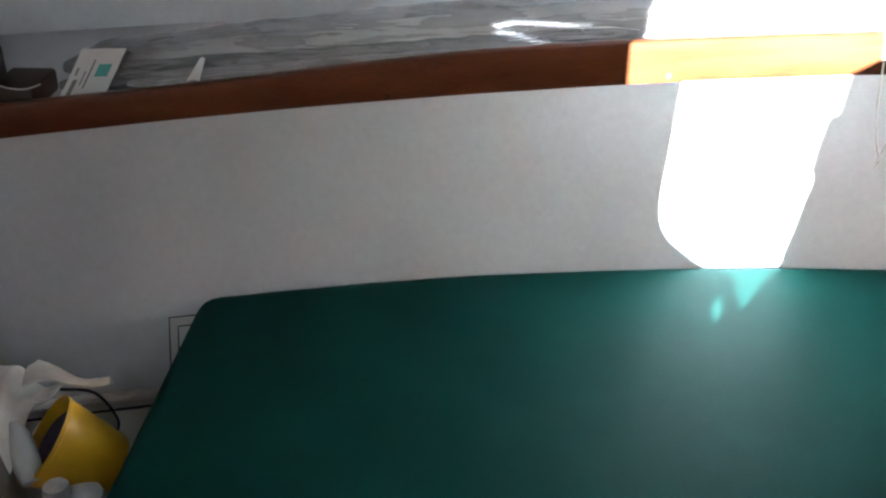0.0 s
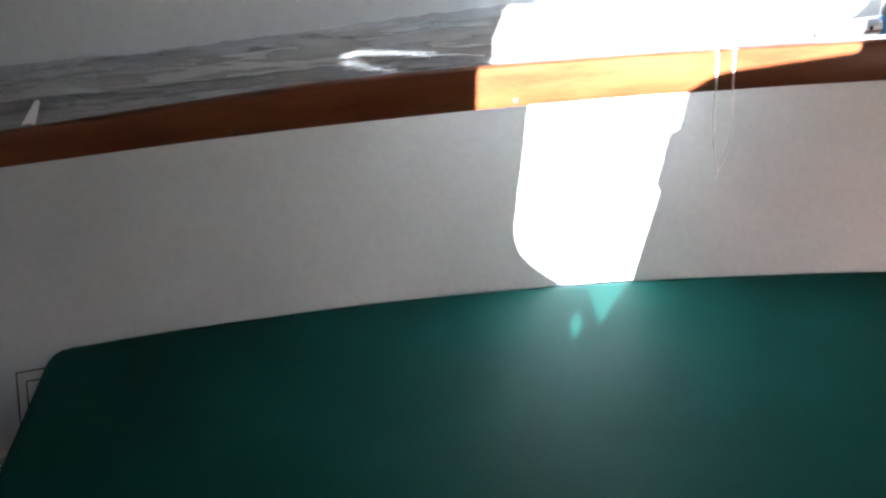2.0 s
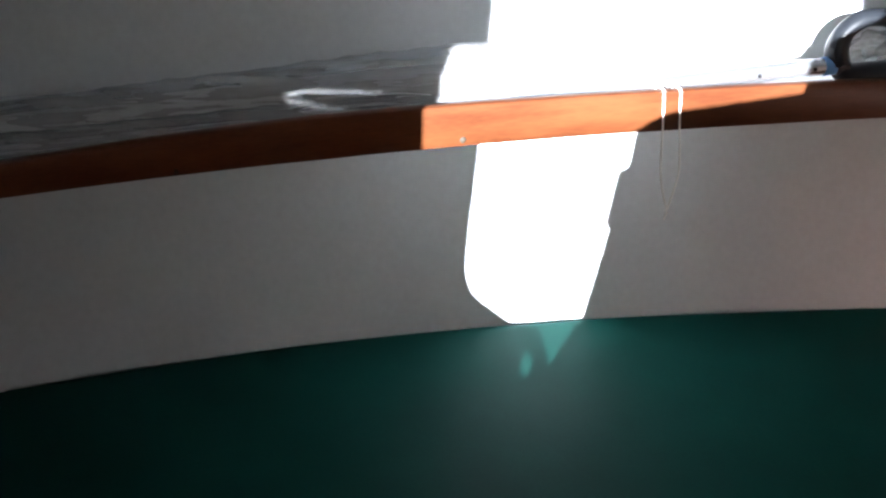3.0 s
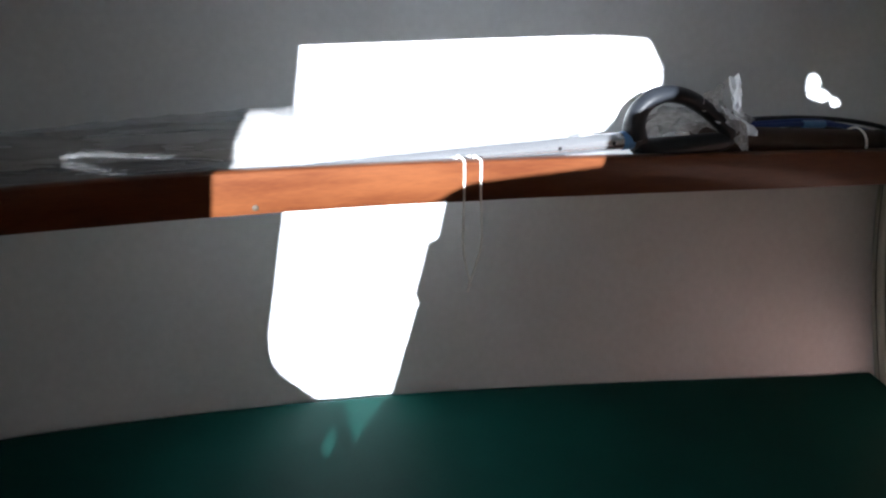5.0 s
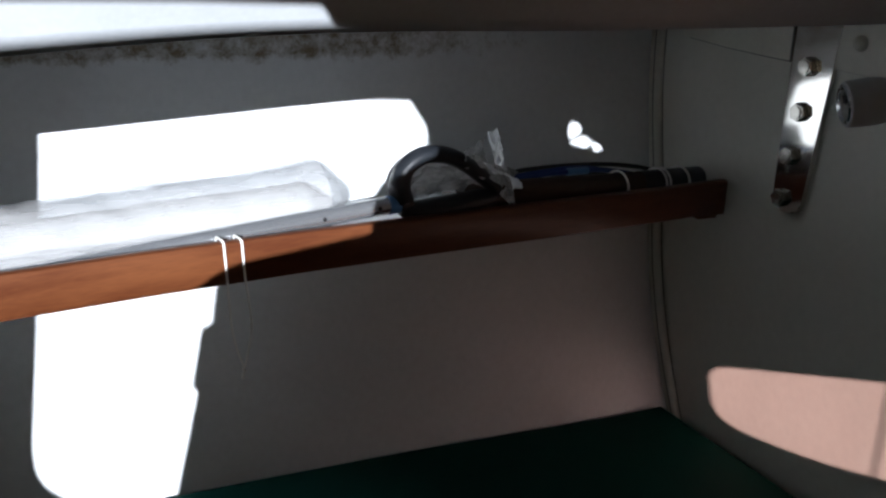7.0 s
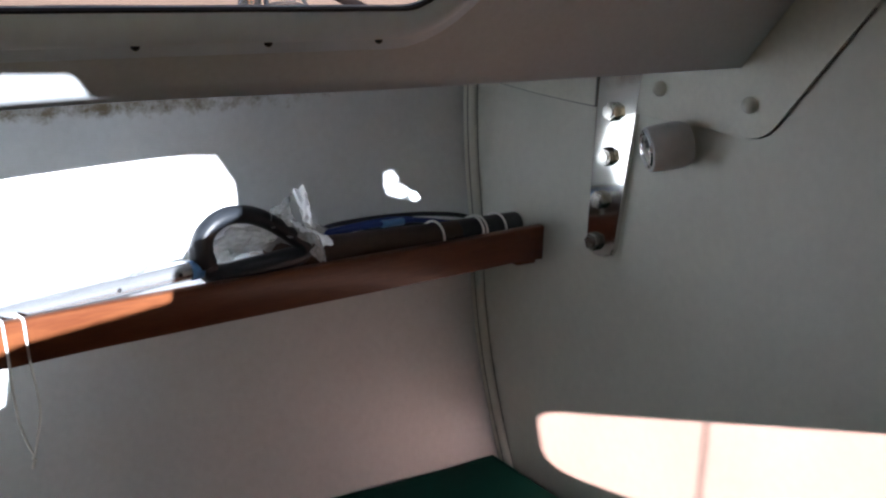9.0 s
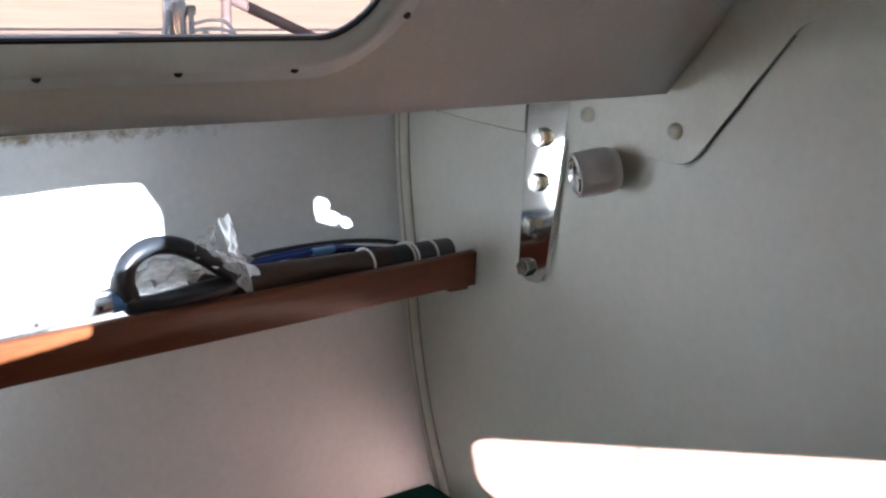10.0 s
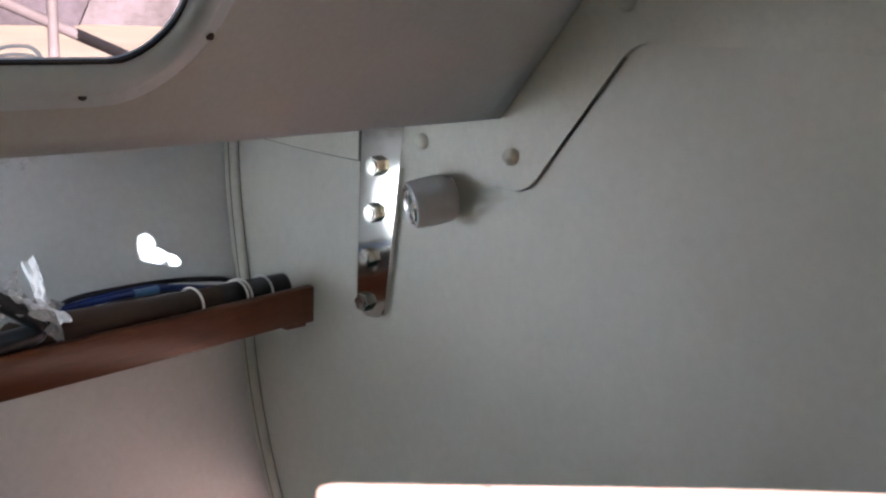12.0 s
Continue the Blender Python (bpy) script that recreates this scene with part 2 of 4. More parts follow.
def smooth_path(points, steps=6, closed=False):
    """Catmull-Rom through the points."""
    p = [Vector(q) for q in points]
    n, out = len(p), []
    for i in range(n if closed else n - 1):
        a, b, c, d = ((p[(i + k) % n] for k in (-1, 0, 1, 2)) if closed else
                      (p[max(i - 1, 0)], p[i], p[i + 1], p[min(i + 2, n - 1)]))
        for s in range(steps):
            t = s / steps
            out.append(0.5 * (2 * b + (c - a) * t + (2 * a - 5 * b + 4 * c - d) * t * t + (3 * b - a - 3 * c + d) * t ** 3))
    if not closed:
        out.append(p[-1])
    return out


def sheet(fn, us, vs, thick=None, bm=None):
    """A surface fn(u, v); thick: a vector or function that gives its back side."""
    bm = bm or bmesh.new()
    front = [[bm.verts.new(fn(u, v)) for v in vs] for u in us]
    nu, nv = len(us), len(vs)
    for i in range(nu - 1):
        for j in range(nv - 1):
            bm.faces.new((front[i][j], front[i + 1][j], front[i + 1][j + 1], front[i][j + 1]))
    if thick is not None:
        back = [[bm.verts.new(v.co + Vector(thick)) for v in row] for row in front]
        for i in range(nu - 1):
            for j in range(nv - 1):
                bm.faces.new((back[i][j], back[i][j + 1], back[i + 1][j + 1], back[i + 1][j]))
        rim = ([(i, 0) for i in range(nu)] + [(nu - 1, j) for j in range(1, nv)] +
               [(i, nv - 1) for i in range(nu - 2, -1, -1)] + [(0, j) for j in range(nv - 2, 0, -1)])
        for (a, b), (c, d) in zip(rim, rim[1:] + rim[:1]):
            bm.faces.new((front[a][b], back[a][b], back[c][d], front[c][d]))
    return bm


def plate(outline, holes, to3d, thick):
    """A flat plate with holes from outlines in its own plane; to3d lays a 2D point into the place."""
    bm = bmesh.new()
    for loop in [outline, *holes]:
        vs = [bm.verts.new((a, b, 0)) for a, b in loop]
        for i in range(len(vs)):
            bm.edges.new((vs[i], vs[(i + 1) % len(vs)]))
    bmesh.ops.triangle_fill(bm, use_beauty=True, use_dissolve=False, edges=bm.edges[:], normal=(0, 0, 1))
    got = bmesh.ops.extrude_face_region(bm, geom=bm.faces[:])
    bmesh.ops.translate(bm, verts=[g for g in got["geom"] if isinstance(g, bmesh.types.BMVert)], vec=(0, 0, thick))
    for v in bm.verts:
        v.co = to3d(v.co)
    return bm


def rounded(points, radius, seg=5):
    """The outline with every corner rounded."""
    out, n = [], len(points)
    for i in range(n):
        a, b, c = (Vector(points[(i + k) % n]) for k in (-1, 0, 1))
        r = radius[i] if isinstance(radius, (list, tuple)) else radius
        p = b + (a - b).normalized() * min(r, (a - b).length / 2.01)
        q = b + (c - b).normalized() * min(r, (c - b).length / 2.01)
        for s in range(seg + 1):
            t = s / seg
            out.append(tuple((1 - t) ** 2 * p + 2 * t * (1 - t) * b + t * t * q))
    return out


def span(a, b, n):
    return [a + (b - a) * i / n for i in range(n + 1)]


# ---- the lines of the boat: x forward along the berth, y outboard, z up ----
def rail_y(x):
    """Inner face of the shelf's fiddle rail."""
    return ((((0.002 * x + 0.0276) * x + 0.125) * x + 0.1224) * x + 0.1162) * x - 0.0017


def hull_y(x, z):
    bow = (((0.037 * x + 0.1713) * x + 0.1558) * x + 0.0072) * x
    return bow + ((((-0.2105 * z + 0.5147) * z - 0.4298) * z + 0.0107) * z + 0.4717) * z - 0.1604 + 0.02 * math.exp(-(x / 0.12) ** 2) * max(0.0, 1 - ((z - 0.76) / 0.2) ** 2)


def aft(x):
    """0 along the forward cabin side, rising smoothly to 1 towards the aft end."""
    s = min(1.0, max(0.0, (-0.92 - x) / 0.42))
    return s * s * (3 - 2 * s)


def lip_z(x):
    return 1.2925 + 0.0045 * math.exp(-((x + 0.82) / 0.17) ** 2) - 0.026 * aft(x)


def side_y(x, z):
    """The sloping cabin side above the shelf."""
    return -0.355 + rail_y(x) + 0.055 * aft(x) - (z - 1.284) * 0.8


# ---- structure ----
structure("hull_wall", sheet(lambda x, z: (x, hull_y(x, z), z), span(-2.2, 0.0, 44), span(0.0, 1.30, 40), (0, 0.03, 0)), HULL,
          "white gelcoat hull side with brown mildew along its top edge")
structure("bulkhead", box(0.0, 0.03, -2.75, 0.32, 0.0, 2.06), BULK, "white painted bulkhead closing the cabin forward")
# three aft walls added to enclose the cabin, tan to warm the hull's light
structure("wall_aft", box(-2.23, -2.2, -1.35, 0.1, 0.0, 2.06), TAN, "tan partition added at the aft end of the berth, warms the bounced light")
structure("wall_recess", box(-2.8, -2.232, -1.35, -1.32, 0.0, 2.06), TAN, "unseen tan wall added to close the cabin behind the partition")
structure("wall_stern", box(-2.83, -2.8, -2.75, -1.32, 0.0, 2.06), TAN, "unseen tan wall added to close the cabin at the stern end")
structure("floor", box(-2.8, 0.0, -2.71, 0.0, -0.04, 0.0), DARKWOOD, "dark wooden cabin sole")
# unseen ceiling; opening and cover are added for the fill lamp
cb = box(-2.8, -1.0, -2.71, -0.6, 2.0, 2.04)
box(-0.5, 0.0, -2.71, -0.6, 2.0, 2.04, bm=cb)
box(-1.0, -0.5, -2.71, -1.55, 2.0, 2.04, bm=cb)
box(-1.0, -0.5, -1.05, -0.6, 2.0, 2.04, bm=cb)
structure("ceiling", cb, HEADLINER, "unseen grey ceiling with an opening added for a fill lamp")
structure("hatch", box(-1.02, -0.48, -1.57, -1.03, 2.044, 2.06, 0.004), WHITE, "opaque white cover added over the ceiling opening, out of view")
structure("deck_underside", sheet(lambda x, v: (x, side_y(x, 1.31) * (1 - v) + (hull_y(x, 1.30) + 0.03) * v, 1.303),
                                  span(-2.2, 0.0, 30), span(0, 1, 3), (0, 0, 0.02)), LINER, "pale underside of the side deck")

# unseen wall across, its openings cut to the outlines of the sun patches
# skewed along the sun's way: the thickness holds back skylight, not the sun
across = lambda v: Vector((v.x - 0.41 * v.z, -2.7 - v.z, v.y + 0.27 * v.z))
sun_opening = rounded([(-2.2160, 1.9205), (-2.2210, 1.4150), (-2.2070, 1.3730), (-2.1380, 1.3230), (-2.0880, 1.3190), (-2.0490, 1.2900),
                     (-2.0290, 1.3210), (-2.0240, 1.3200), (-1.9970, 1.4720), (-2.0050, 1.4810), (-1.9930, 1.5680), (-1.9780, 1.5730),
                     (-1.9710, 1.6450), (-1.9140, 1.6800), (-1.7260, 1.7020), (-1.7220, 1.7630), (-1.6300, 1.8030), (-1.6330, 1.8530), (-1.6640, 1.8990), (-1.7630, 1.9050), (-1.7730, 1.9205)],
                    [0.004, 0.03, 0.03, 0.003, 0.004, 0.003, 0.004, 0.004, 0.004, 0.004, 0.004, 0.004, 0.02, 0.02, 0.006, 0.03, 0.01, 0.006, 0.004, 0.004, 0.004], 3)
# small holes added to throw the leaf and the spots of sun
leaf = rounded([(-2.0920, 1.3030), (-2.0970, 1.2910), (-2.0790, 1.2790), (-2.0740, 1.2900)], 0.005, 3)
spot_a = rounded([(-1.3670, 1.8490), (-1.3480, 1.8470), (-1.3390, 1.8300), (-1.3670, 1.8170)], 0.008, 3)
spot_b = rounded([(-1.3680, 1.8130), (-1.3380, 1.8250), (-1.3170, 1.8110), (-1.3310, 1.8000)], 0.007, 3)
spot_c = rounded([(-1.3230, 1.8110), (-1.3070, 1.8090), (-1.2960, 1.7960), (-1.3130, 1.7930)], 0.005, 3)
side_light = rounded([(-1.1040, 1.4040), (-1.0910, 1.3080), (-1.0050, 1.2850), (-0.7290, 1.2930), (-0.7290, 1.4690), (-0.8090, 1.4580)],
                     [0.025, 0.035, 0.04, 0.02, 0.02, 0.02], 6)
# slits added to put a thin line of sun on the plastic's glint threads
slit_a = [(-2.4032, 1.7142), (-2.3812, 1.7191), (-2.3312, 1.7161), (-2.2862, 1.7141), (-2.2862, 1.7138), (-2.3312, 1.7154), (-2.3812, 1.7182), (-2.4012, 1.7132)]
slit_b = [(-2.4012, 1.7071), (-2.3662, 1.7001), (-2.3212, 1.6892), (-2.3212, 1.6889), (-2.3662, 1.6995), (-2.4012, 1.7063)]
structure("wall_across", plate([(-2.8, 0.0), (0.0, 0.0), (0.0, 2.04), (-2.8, 2.04)], [sun_opening, leaf, spot_a, spot_b, spot_c, side_light, slit_a, slit_b],
                               across, 0.22), LINING, "unseen dark grey thick wall added as a sun mask, its holes shaped to the sun patches", smooth=False)
structure("window_2", plate(side_light, [], lambda v: Vector((v.x - 0.092, -2.924 - v.z, v.y + 0.0605)), 0.004), PANE2, "rose tinted fixed window pane")

# cabin side with the long window
WX0, WX1, WZ0, WZ1 = -1.50, -0.512, 1.352, 1.60


def loop(x0, x1, z0, z1, r, arc=8, run=30, rise=6):
    """A rounded rectangle as (x, z), with even counts on every side."""
    out = []
    for cx, cz, a0, (dx, dz), count, length in ((x1 - r, z0 + r, -90, (0, 1), rise, z1 - z0 - 2 * r), (x1 - r, z1 - r, 0, (-1, 0), run, x1 - x0 - 2 * r),
                                               (x0 + r, z1 - r, 90, (0, -1), rise, z1 - z0 - 2 * r), (x0 + r, z0 + r, 180, (1, 0), run, x1 - x0 - 2 * r)):
        for k in range(arc + 1):
            a = radians(a0 + 90 * k / arc)
            out.append((cx + r * math.cos(a), cz + r * math.sin(a)))
        ex, ez = out[-1]
        for k in range(1, count):
            out.append((ex + dx * length * k / count, ez + dz * length * k / count))
    return out


def on_side(x, z, out=0.0):
    """A point of the cabin side, out metres into the cabin."""
    return Vector((x, side_y(x, z) - out * 0.78, z - out * 0.62))


def ring(loops, bm, closed_loops=False):
    """Faces between neighbouring loops of equal count."""
    rows = [[bm.verts.new(p) for p in lp] for lp in loops]
    n = len(rows[0])
    for a, b in zip(rows, rows[1:] + (rows[:1] if closed_loops else [])):
        for k in range(n):
            bm.faces.new((a[k], a[(k + 1) % n], b[(k + 1) % n], b[k]))
    return bm


pane_l = loop(WX0, WX1, WZ0, WZ1, 0.062)
edge_l = loop(-1.7, -0.35, 0.0, 1.0, 0.0)
edge_l = [(x, lip_z(x) + (2.0 - lip_z(x)) * s) for x, s in edge_l]
bm = bmesh.new()
steps = [[(a[0] + (b[0] - a[0]) * t, a[1] + (b[1] - a[1]) * t) for a, b in zip(pane_l, edge_l)] for t in (0, 0.12, 0.3, 0.5, 0.75, 1)]
ring([[on_side(x, z) for x, z in lp] for lp in steps], bm)
for a, b, k in ((-2.2, -1.7, 10), (-0.35, 0.0, 10)):
    sheet(lambda x, s: on_side(x, lip_z(x) + (2.0 - lip_z(x)) * s), span(a, b, k), span(0, 1, 6), bm=bm)
bmesh.ops.remove_doubles(bm, verts=bm.verts, dist=0.0004)
cabin_side = structure("cabin_side", bm, LINER, "sloping grey-white cabin side moulding round a long window")
solid = cabin_side.modifiers.new("thickness", "SOLIDIFY")
solid.thickness, solid.offset = 0.012, 0.0
lipbm = tube([(x, side_y(x, lip_z(x)) + 0.002, lip_z(x) + 0.004) for x in span(-2.2, -0.001, 60)], 0.0065, 8)
structure("trim_lip", lipbm, LINER, "rounded lower lip of the cabin side moulding")

window = structure("window_1", plate([(x, z) for x, z in loop(WX0 - 0.004, WX1 + 0.004, WZ0 - 0.004, WZ1 + 0.004, 0.06)], [],
                                     lambda v: on_side(v.x, v.y, -0.004 - v.z), 0.003), PANE, "long pink tinted window in the cabin side")
bm = bmesh.new()
prof = [(0.0, -0.005), (0.0, 0.004), (0.002, 0.009), (0.007, 0.0135), (0.013, 0.0155), (0.0205, 0.0145), (0.0235, 0.012), (0.0245, 0.0075), (0.0262, 0.0068), (0.036, 0.0085), (0.0395, 0.0075), (0.0408, 0.005), (0.041, -0.002)]
inner = (WX0 + 0.02, WX1 - 0.018, WZ0 + 0.014, WZ1 - 0.014)
ring([[on_side(x, z, h) for x, z in loop(inner[0] - d, inner[1] + d, inner[2] - d * 0.8, inner[3] + d * 0.8, 0.046 + d)] for d, h in prof], bm)
part("window_frame", bm, FRAME, window, "pale grey moulded plastic window frame")
bm = bmesh.new()
ring([[on_side(x, z, h) for x, z in loop(inner[0] + d, inner[1] - d, inner[2] + d, inner[3] - d, 0.05 - d)] for d, h in ((-0.001, 0.0035), (0.0020, 0.003), (0.0020, 0.0), (-0.001, 0.0))],
     bm, True)
part("gasket", bm, RUBBER, window, "black rubber window gasket")
for sx in (-1.27, -1.15, -1.035, -0.92, -0.815, -0.703, -0.594):
    c = on_side(sx, WZ0 - 0.0075, 0.009)
    part("screw", lathe([(0.0001, 0.0025), (0.0025, 0.0022), (0.0037, 0.0)], Matrix.Translation(c) @ pose(0, 0, 0, 128, 0, 0), 10), RUBBER, window)
c = on_side(-0.500, 1.392, 0.009)
part("screw", lathe([(0.0001, 0.0025), (0.0025, 0.0022), (0.0037, 0.0)], Matrix.Translation(c) @ pose(0, 0, 0, 128, 0, 0), 10), RUBBER, window)

# corner battens where hull and bulkhead meet
for dy, r in ((0.005, 0.0075), (-0.0125, 0.0085)):
    structure("trim_batten", tube([(-0.003, hull_y(0, z) + dy - 0.006, z) for z in span(0.5, 1.29, 30)], r, 12), BULK, "white corner batten between hull and bulkhead")
for dy, off in ((0.0135, -0.006), (-0.0035, -0.0085), (-0.0222, -0.0015)):
    structure("trim_joint", tube([(off, hull_y(0, z) + dy - 0.006, z) for z in span(0.5, 1.29, 30)], 0.0008, 6), GAP, "dark joint line beside the corner batten")
structure("trim_seal", tube([on_side(-0.002, z, 0.0065) for z in span(1.300, 1.98, 12)], 0.0022, 6), GAP, "dark seam between cabin side and bulkhead")

# bulkhead plates round the chainplate
flat = lambda v: Vector((-0.001 - v.z, v.x, v.y))
knee = rounded([(-0.193, 1.40), (-0.188, 1.206), (-0.415, 1.2025), (-0.555, 1.388), (-2.69, 1.388), (-2.69, 1.98), (-0.60, 1.98)],
               [0.002, 0.004, 0.026, 0.02, 0.001, 0.001, 0.001], 6)
plate_inner = thing("bulkhead_plate", "white painted stiffening plate with round rivet heads on the bulkhead", "plate")
part("panel", plate(knee, [], flat, 0.006), PLATE, plate_inner, smooth=False)
# plate edge shadow laid on as a dark strip
part("edge_shade", tube([(-0.0022, y, z) for y, z in knee[8:22]], lambda s: 0.0010 + 0.0006 * s, 6), GAP, plate_inner, "dark strip imitating the shadow under the plate edge")
for ry, rz in ((-0.235, 1.2465), (-0.39, 1.244), (-0.545, 1.432)):
    part("rivet", lathe([(0.0108, 0.0), (0.0106, 0.004), (0.0085, 0.0075), (0.0045, 0.0095), (0.0004, 0.0102)],
                        Matrix.Translation((-0.0068, ry, rz)) @ pose(0, 0, 0, 0, -90, 0), 20), PLATE, plate_inner)
plate_outer = thing("bulkhead_plate", "white painted plate between chainplate and hull", "plate")
part("panel", plate(rounded([(-0.105, 1.30), (-0.105, 1.206), (-0.06, 1.206), (0.03, 1.208), (0.14, 1.214), (0.14, 1.30)], 0.003, 3), [], flat, 0.005),
     PLATE, plate_outer, smooth=False)
# this plate's lower edge gets such a painted shadow strip too
part("edge_shade", tube([(-0.002, -0.105, 1.2048), (-0.002, -0.06, 1.2048), (-0.002, 0.03, 1.2068), (-0.002, 0.13, 1.212)], lambda s: 0.0011 - 0.0007 * s, 6), GAP, plate_outer, "dark strip imitating the shadow under the plate edge")

# ---- berth ----
LOCK_Z = 0.42
berth = thing("berth", "white painted berth base under the green cushion", "berth")
part("front_panel", box(-1.77, -0.004, -0.62, -0.60, 0.0, 0.45, 0.004), WHITE, berth)
part("end_panel", box(-1.77, -1.75, -0.60, -0.12, 0.0, 0.45, 0.003), WHITE, berth)
part("base_board", sheet(lambda x, v: (x, -0.60 + (hull_y(x, 0.45) - 0.002 + 0.60) * v, 0.452), span(-1.77, -0.004, 20), span(0, 1, 3), (0, 0, -0.015)), WHITE, berth)
locker = thing("locker", "low white locker top beside the berth end", "locker")
part("top", sheet(lambda x, v: (x, -0.75 + (hull_y(x, LOCK_Z) - 0.002 + 0.75) * v, LOCK_Z), span(-2.199, -1.782, 8), span(0, 1, 4), (0, 0, -0.02)), WHITE, locker)
part("front", box(-2.199, -1.782, -0.765, -0.752, 0.0, LOCK_Z, 0.003), WHITE, locker)

TOP, FRONT, LEFT, RIGHT = 0.573, -0.60, -1.762, -0.024


def cushion_mesh():
    """One long seat cushion: crowned top, rolled edges, a back that follows the hull."""
    nu, nv = 90, 34
    bm = bmesh.new()
    grid = []
    for i in range(nu + 1):
        s = i / nu
        row = []
        for j in range(nv + 1):
            t = j / nv
            x = LEFT + (RIGHT - LEFT) * (0.5 - 0.5 * math.cos(math.pi * (s ** 0.9)))
            back = hull_y(x, TOP) - 0.006
            y = FRONT + (back - FRONT) * (0.5 - 0.5 * math.cos(math.pi * t))
            gap = back - y
            r = 0.045
            if gap < r:
                x = max(x, LEFT + r - math.sqrt(max(0.0, r * r - (r - gap) ** 2)))
            d = min(x - LEFT, y - FRONT, gap, RIGHT - x)
            z = TOP - 0.006 * max(0.0, 1 - d / 0.010) ** 2 + 0.002 * noise.noise(Vector((x * 4, y * 5, 0)))
            z += 0.0006 * noise.noise(Vector((x * 18, y * 14, 3)))
            row.append(bm.verts.new((x, y, z)))
        grid.append(row)
    for i in range(nu):
        for j in range(nv):
            bm.faces.new((grid[i][j], grid[i + 1][j], grid[i + 1][j + 1], grid[i][j + 1]))
    rim = ([grid[i][0] for i in range(nu + 1)] + [grid[nu][j] for j in range(1, nv + 1)] +
           [grid[i][nv] for i in range(nu - 1, -1, -1)] + [grid[0][j] for j in range(nv - 1, 0, -1)])
    low = [bm.verts.new((v.co.x, min(v.co.y, hull_y(v.co.x, 0.456) - 0.004), 0.456)) for v in rim]
    for k in range(len(rim)):
        q = (k + 1) % len(rim)
        bm.faces.new((rim[k], low[k], low[q], rim[q]))
    return bm


cushion = thing("berth_cushion", "dark green vinyl cushion with a rounded corner on the berth", "cushion")
part("cover", cushion_mesh(), GREEN, cushion)
seam = [(x, hull_y(x, TOP) - 0.009, TOP - 0.012) for x in span(-1.72, -0.03, 60)]
seam = [(LEFT + 0.002, FRONT + 0.02, TOP - 0.014), (LEFT + 0.002, -0.3, TOP - 0.014), (LEFT + 0.002, hull_y(-1.755, TOP) - 0.06, TOP - 0.014),
        (LEFT + 0.013, hull_y(-1.75, TOP) - 0.022, TOP - 0.013)] + seam
part("piping", tube(smooth_path(seam, 3), 0.0035, 6), PIPING, cushion, "green piping along the cushion edge")

# ---- shelf ----
RT, RB = 1.0, 0.945
shelf = thing("shelf", "varnished teak shelf along the hull with a fiddle rail", "shelf")
bm = bmesh.new()
xs = span(-2.195, -0.001, 110)


def rail_drop(x):
    """How far the rail's top edge runs down towards the aft end."""
    s = min(1.0, max(0.0, (-1.25 - x) / 0.5))
    return 0.016 * s * s * (3 - 2 * s)


sec = [(0.0, RB + 0.004), (0.0015, RB + 0.001), (0.004, RB), (0.014, RB), (0.018, RB + 0.004), (0.018, RT - 0.005), (0.0165, RT - 0.0015),
       (0.013, RT), (0.005, RT), (0.0015, RT - 0.0015), (0.0, RT - 0.005)]
rows = [[bm.verts.new((x, rail_y(x) + dy, z - rail_drop(x) * (z > 0.97) + 0.0006 * noise.noise(Vector((x * 9, dy, z))))) for dy, z in sec] for x in xs]
for a, b in zip(rows, rows[1:]):
    for k in range(len(sec)):
        bm.faces.new((a[k], a[(k + 1) % len(sec)], b[(k + 1) % len(sec)], b[k]))
bm.faces.new(rows[0])
bm.faces.new(rows[-1][::-1])
part("fiddle_rail", bm, TEAK, shelf, "reddish brown teak rail")
part("board", sheet(lambda x, v: (x, rail_y(x) + 0.0185 + (hull_y(x, 0.96) - 0.003 - rail_y(x) - 0.0185) * v, 0.960), span(-2.195, -0.001, 60), span(0, 1, 3), (0, 0, -0.012)),
     HULL, shelf, "white shelf board")
part("end_block", box(-0.035, -0.0015, -0.004, 0.004, 0.9435, 0.9995, 0.002), TEAK, shelf)
part("foot_block", box(-0.05, -0.012, 0.001, 0.016, 0.937, 0.9448, 0.002), TEAK, shelf)
for sx in (-1.11,):
    part("screw", lathe([(0.0042, 0.0), (0.004, 0.0012), (0.002, 0.0022), (0.0003, 0.0024)],
                        Matrix.Translation((sx, rail_y(sx) + 0.0002, 0.9545)) @ pose(0, 0, 0, 90, 0, 0), 12), BRASS, shelf)


part("knot", lathe([(0.0001, 0), (0.0045, 0.0), (0.004, 0.0005), (0.0001, 0.0006)], Matrix.Translation((-1.455, rail_y(-1.455) + 0.0003, 0.951)) @ pose(0, 0, 0, 90, 0, 0), 10), DARKWOOD, shelf, "small dark knot in the wood")

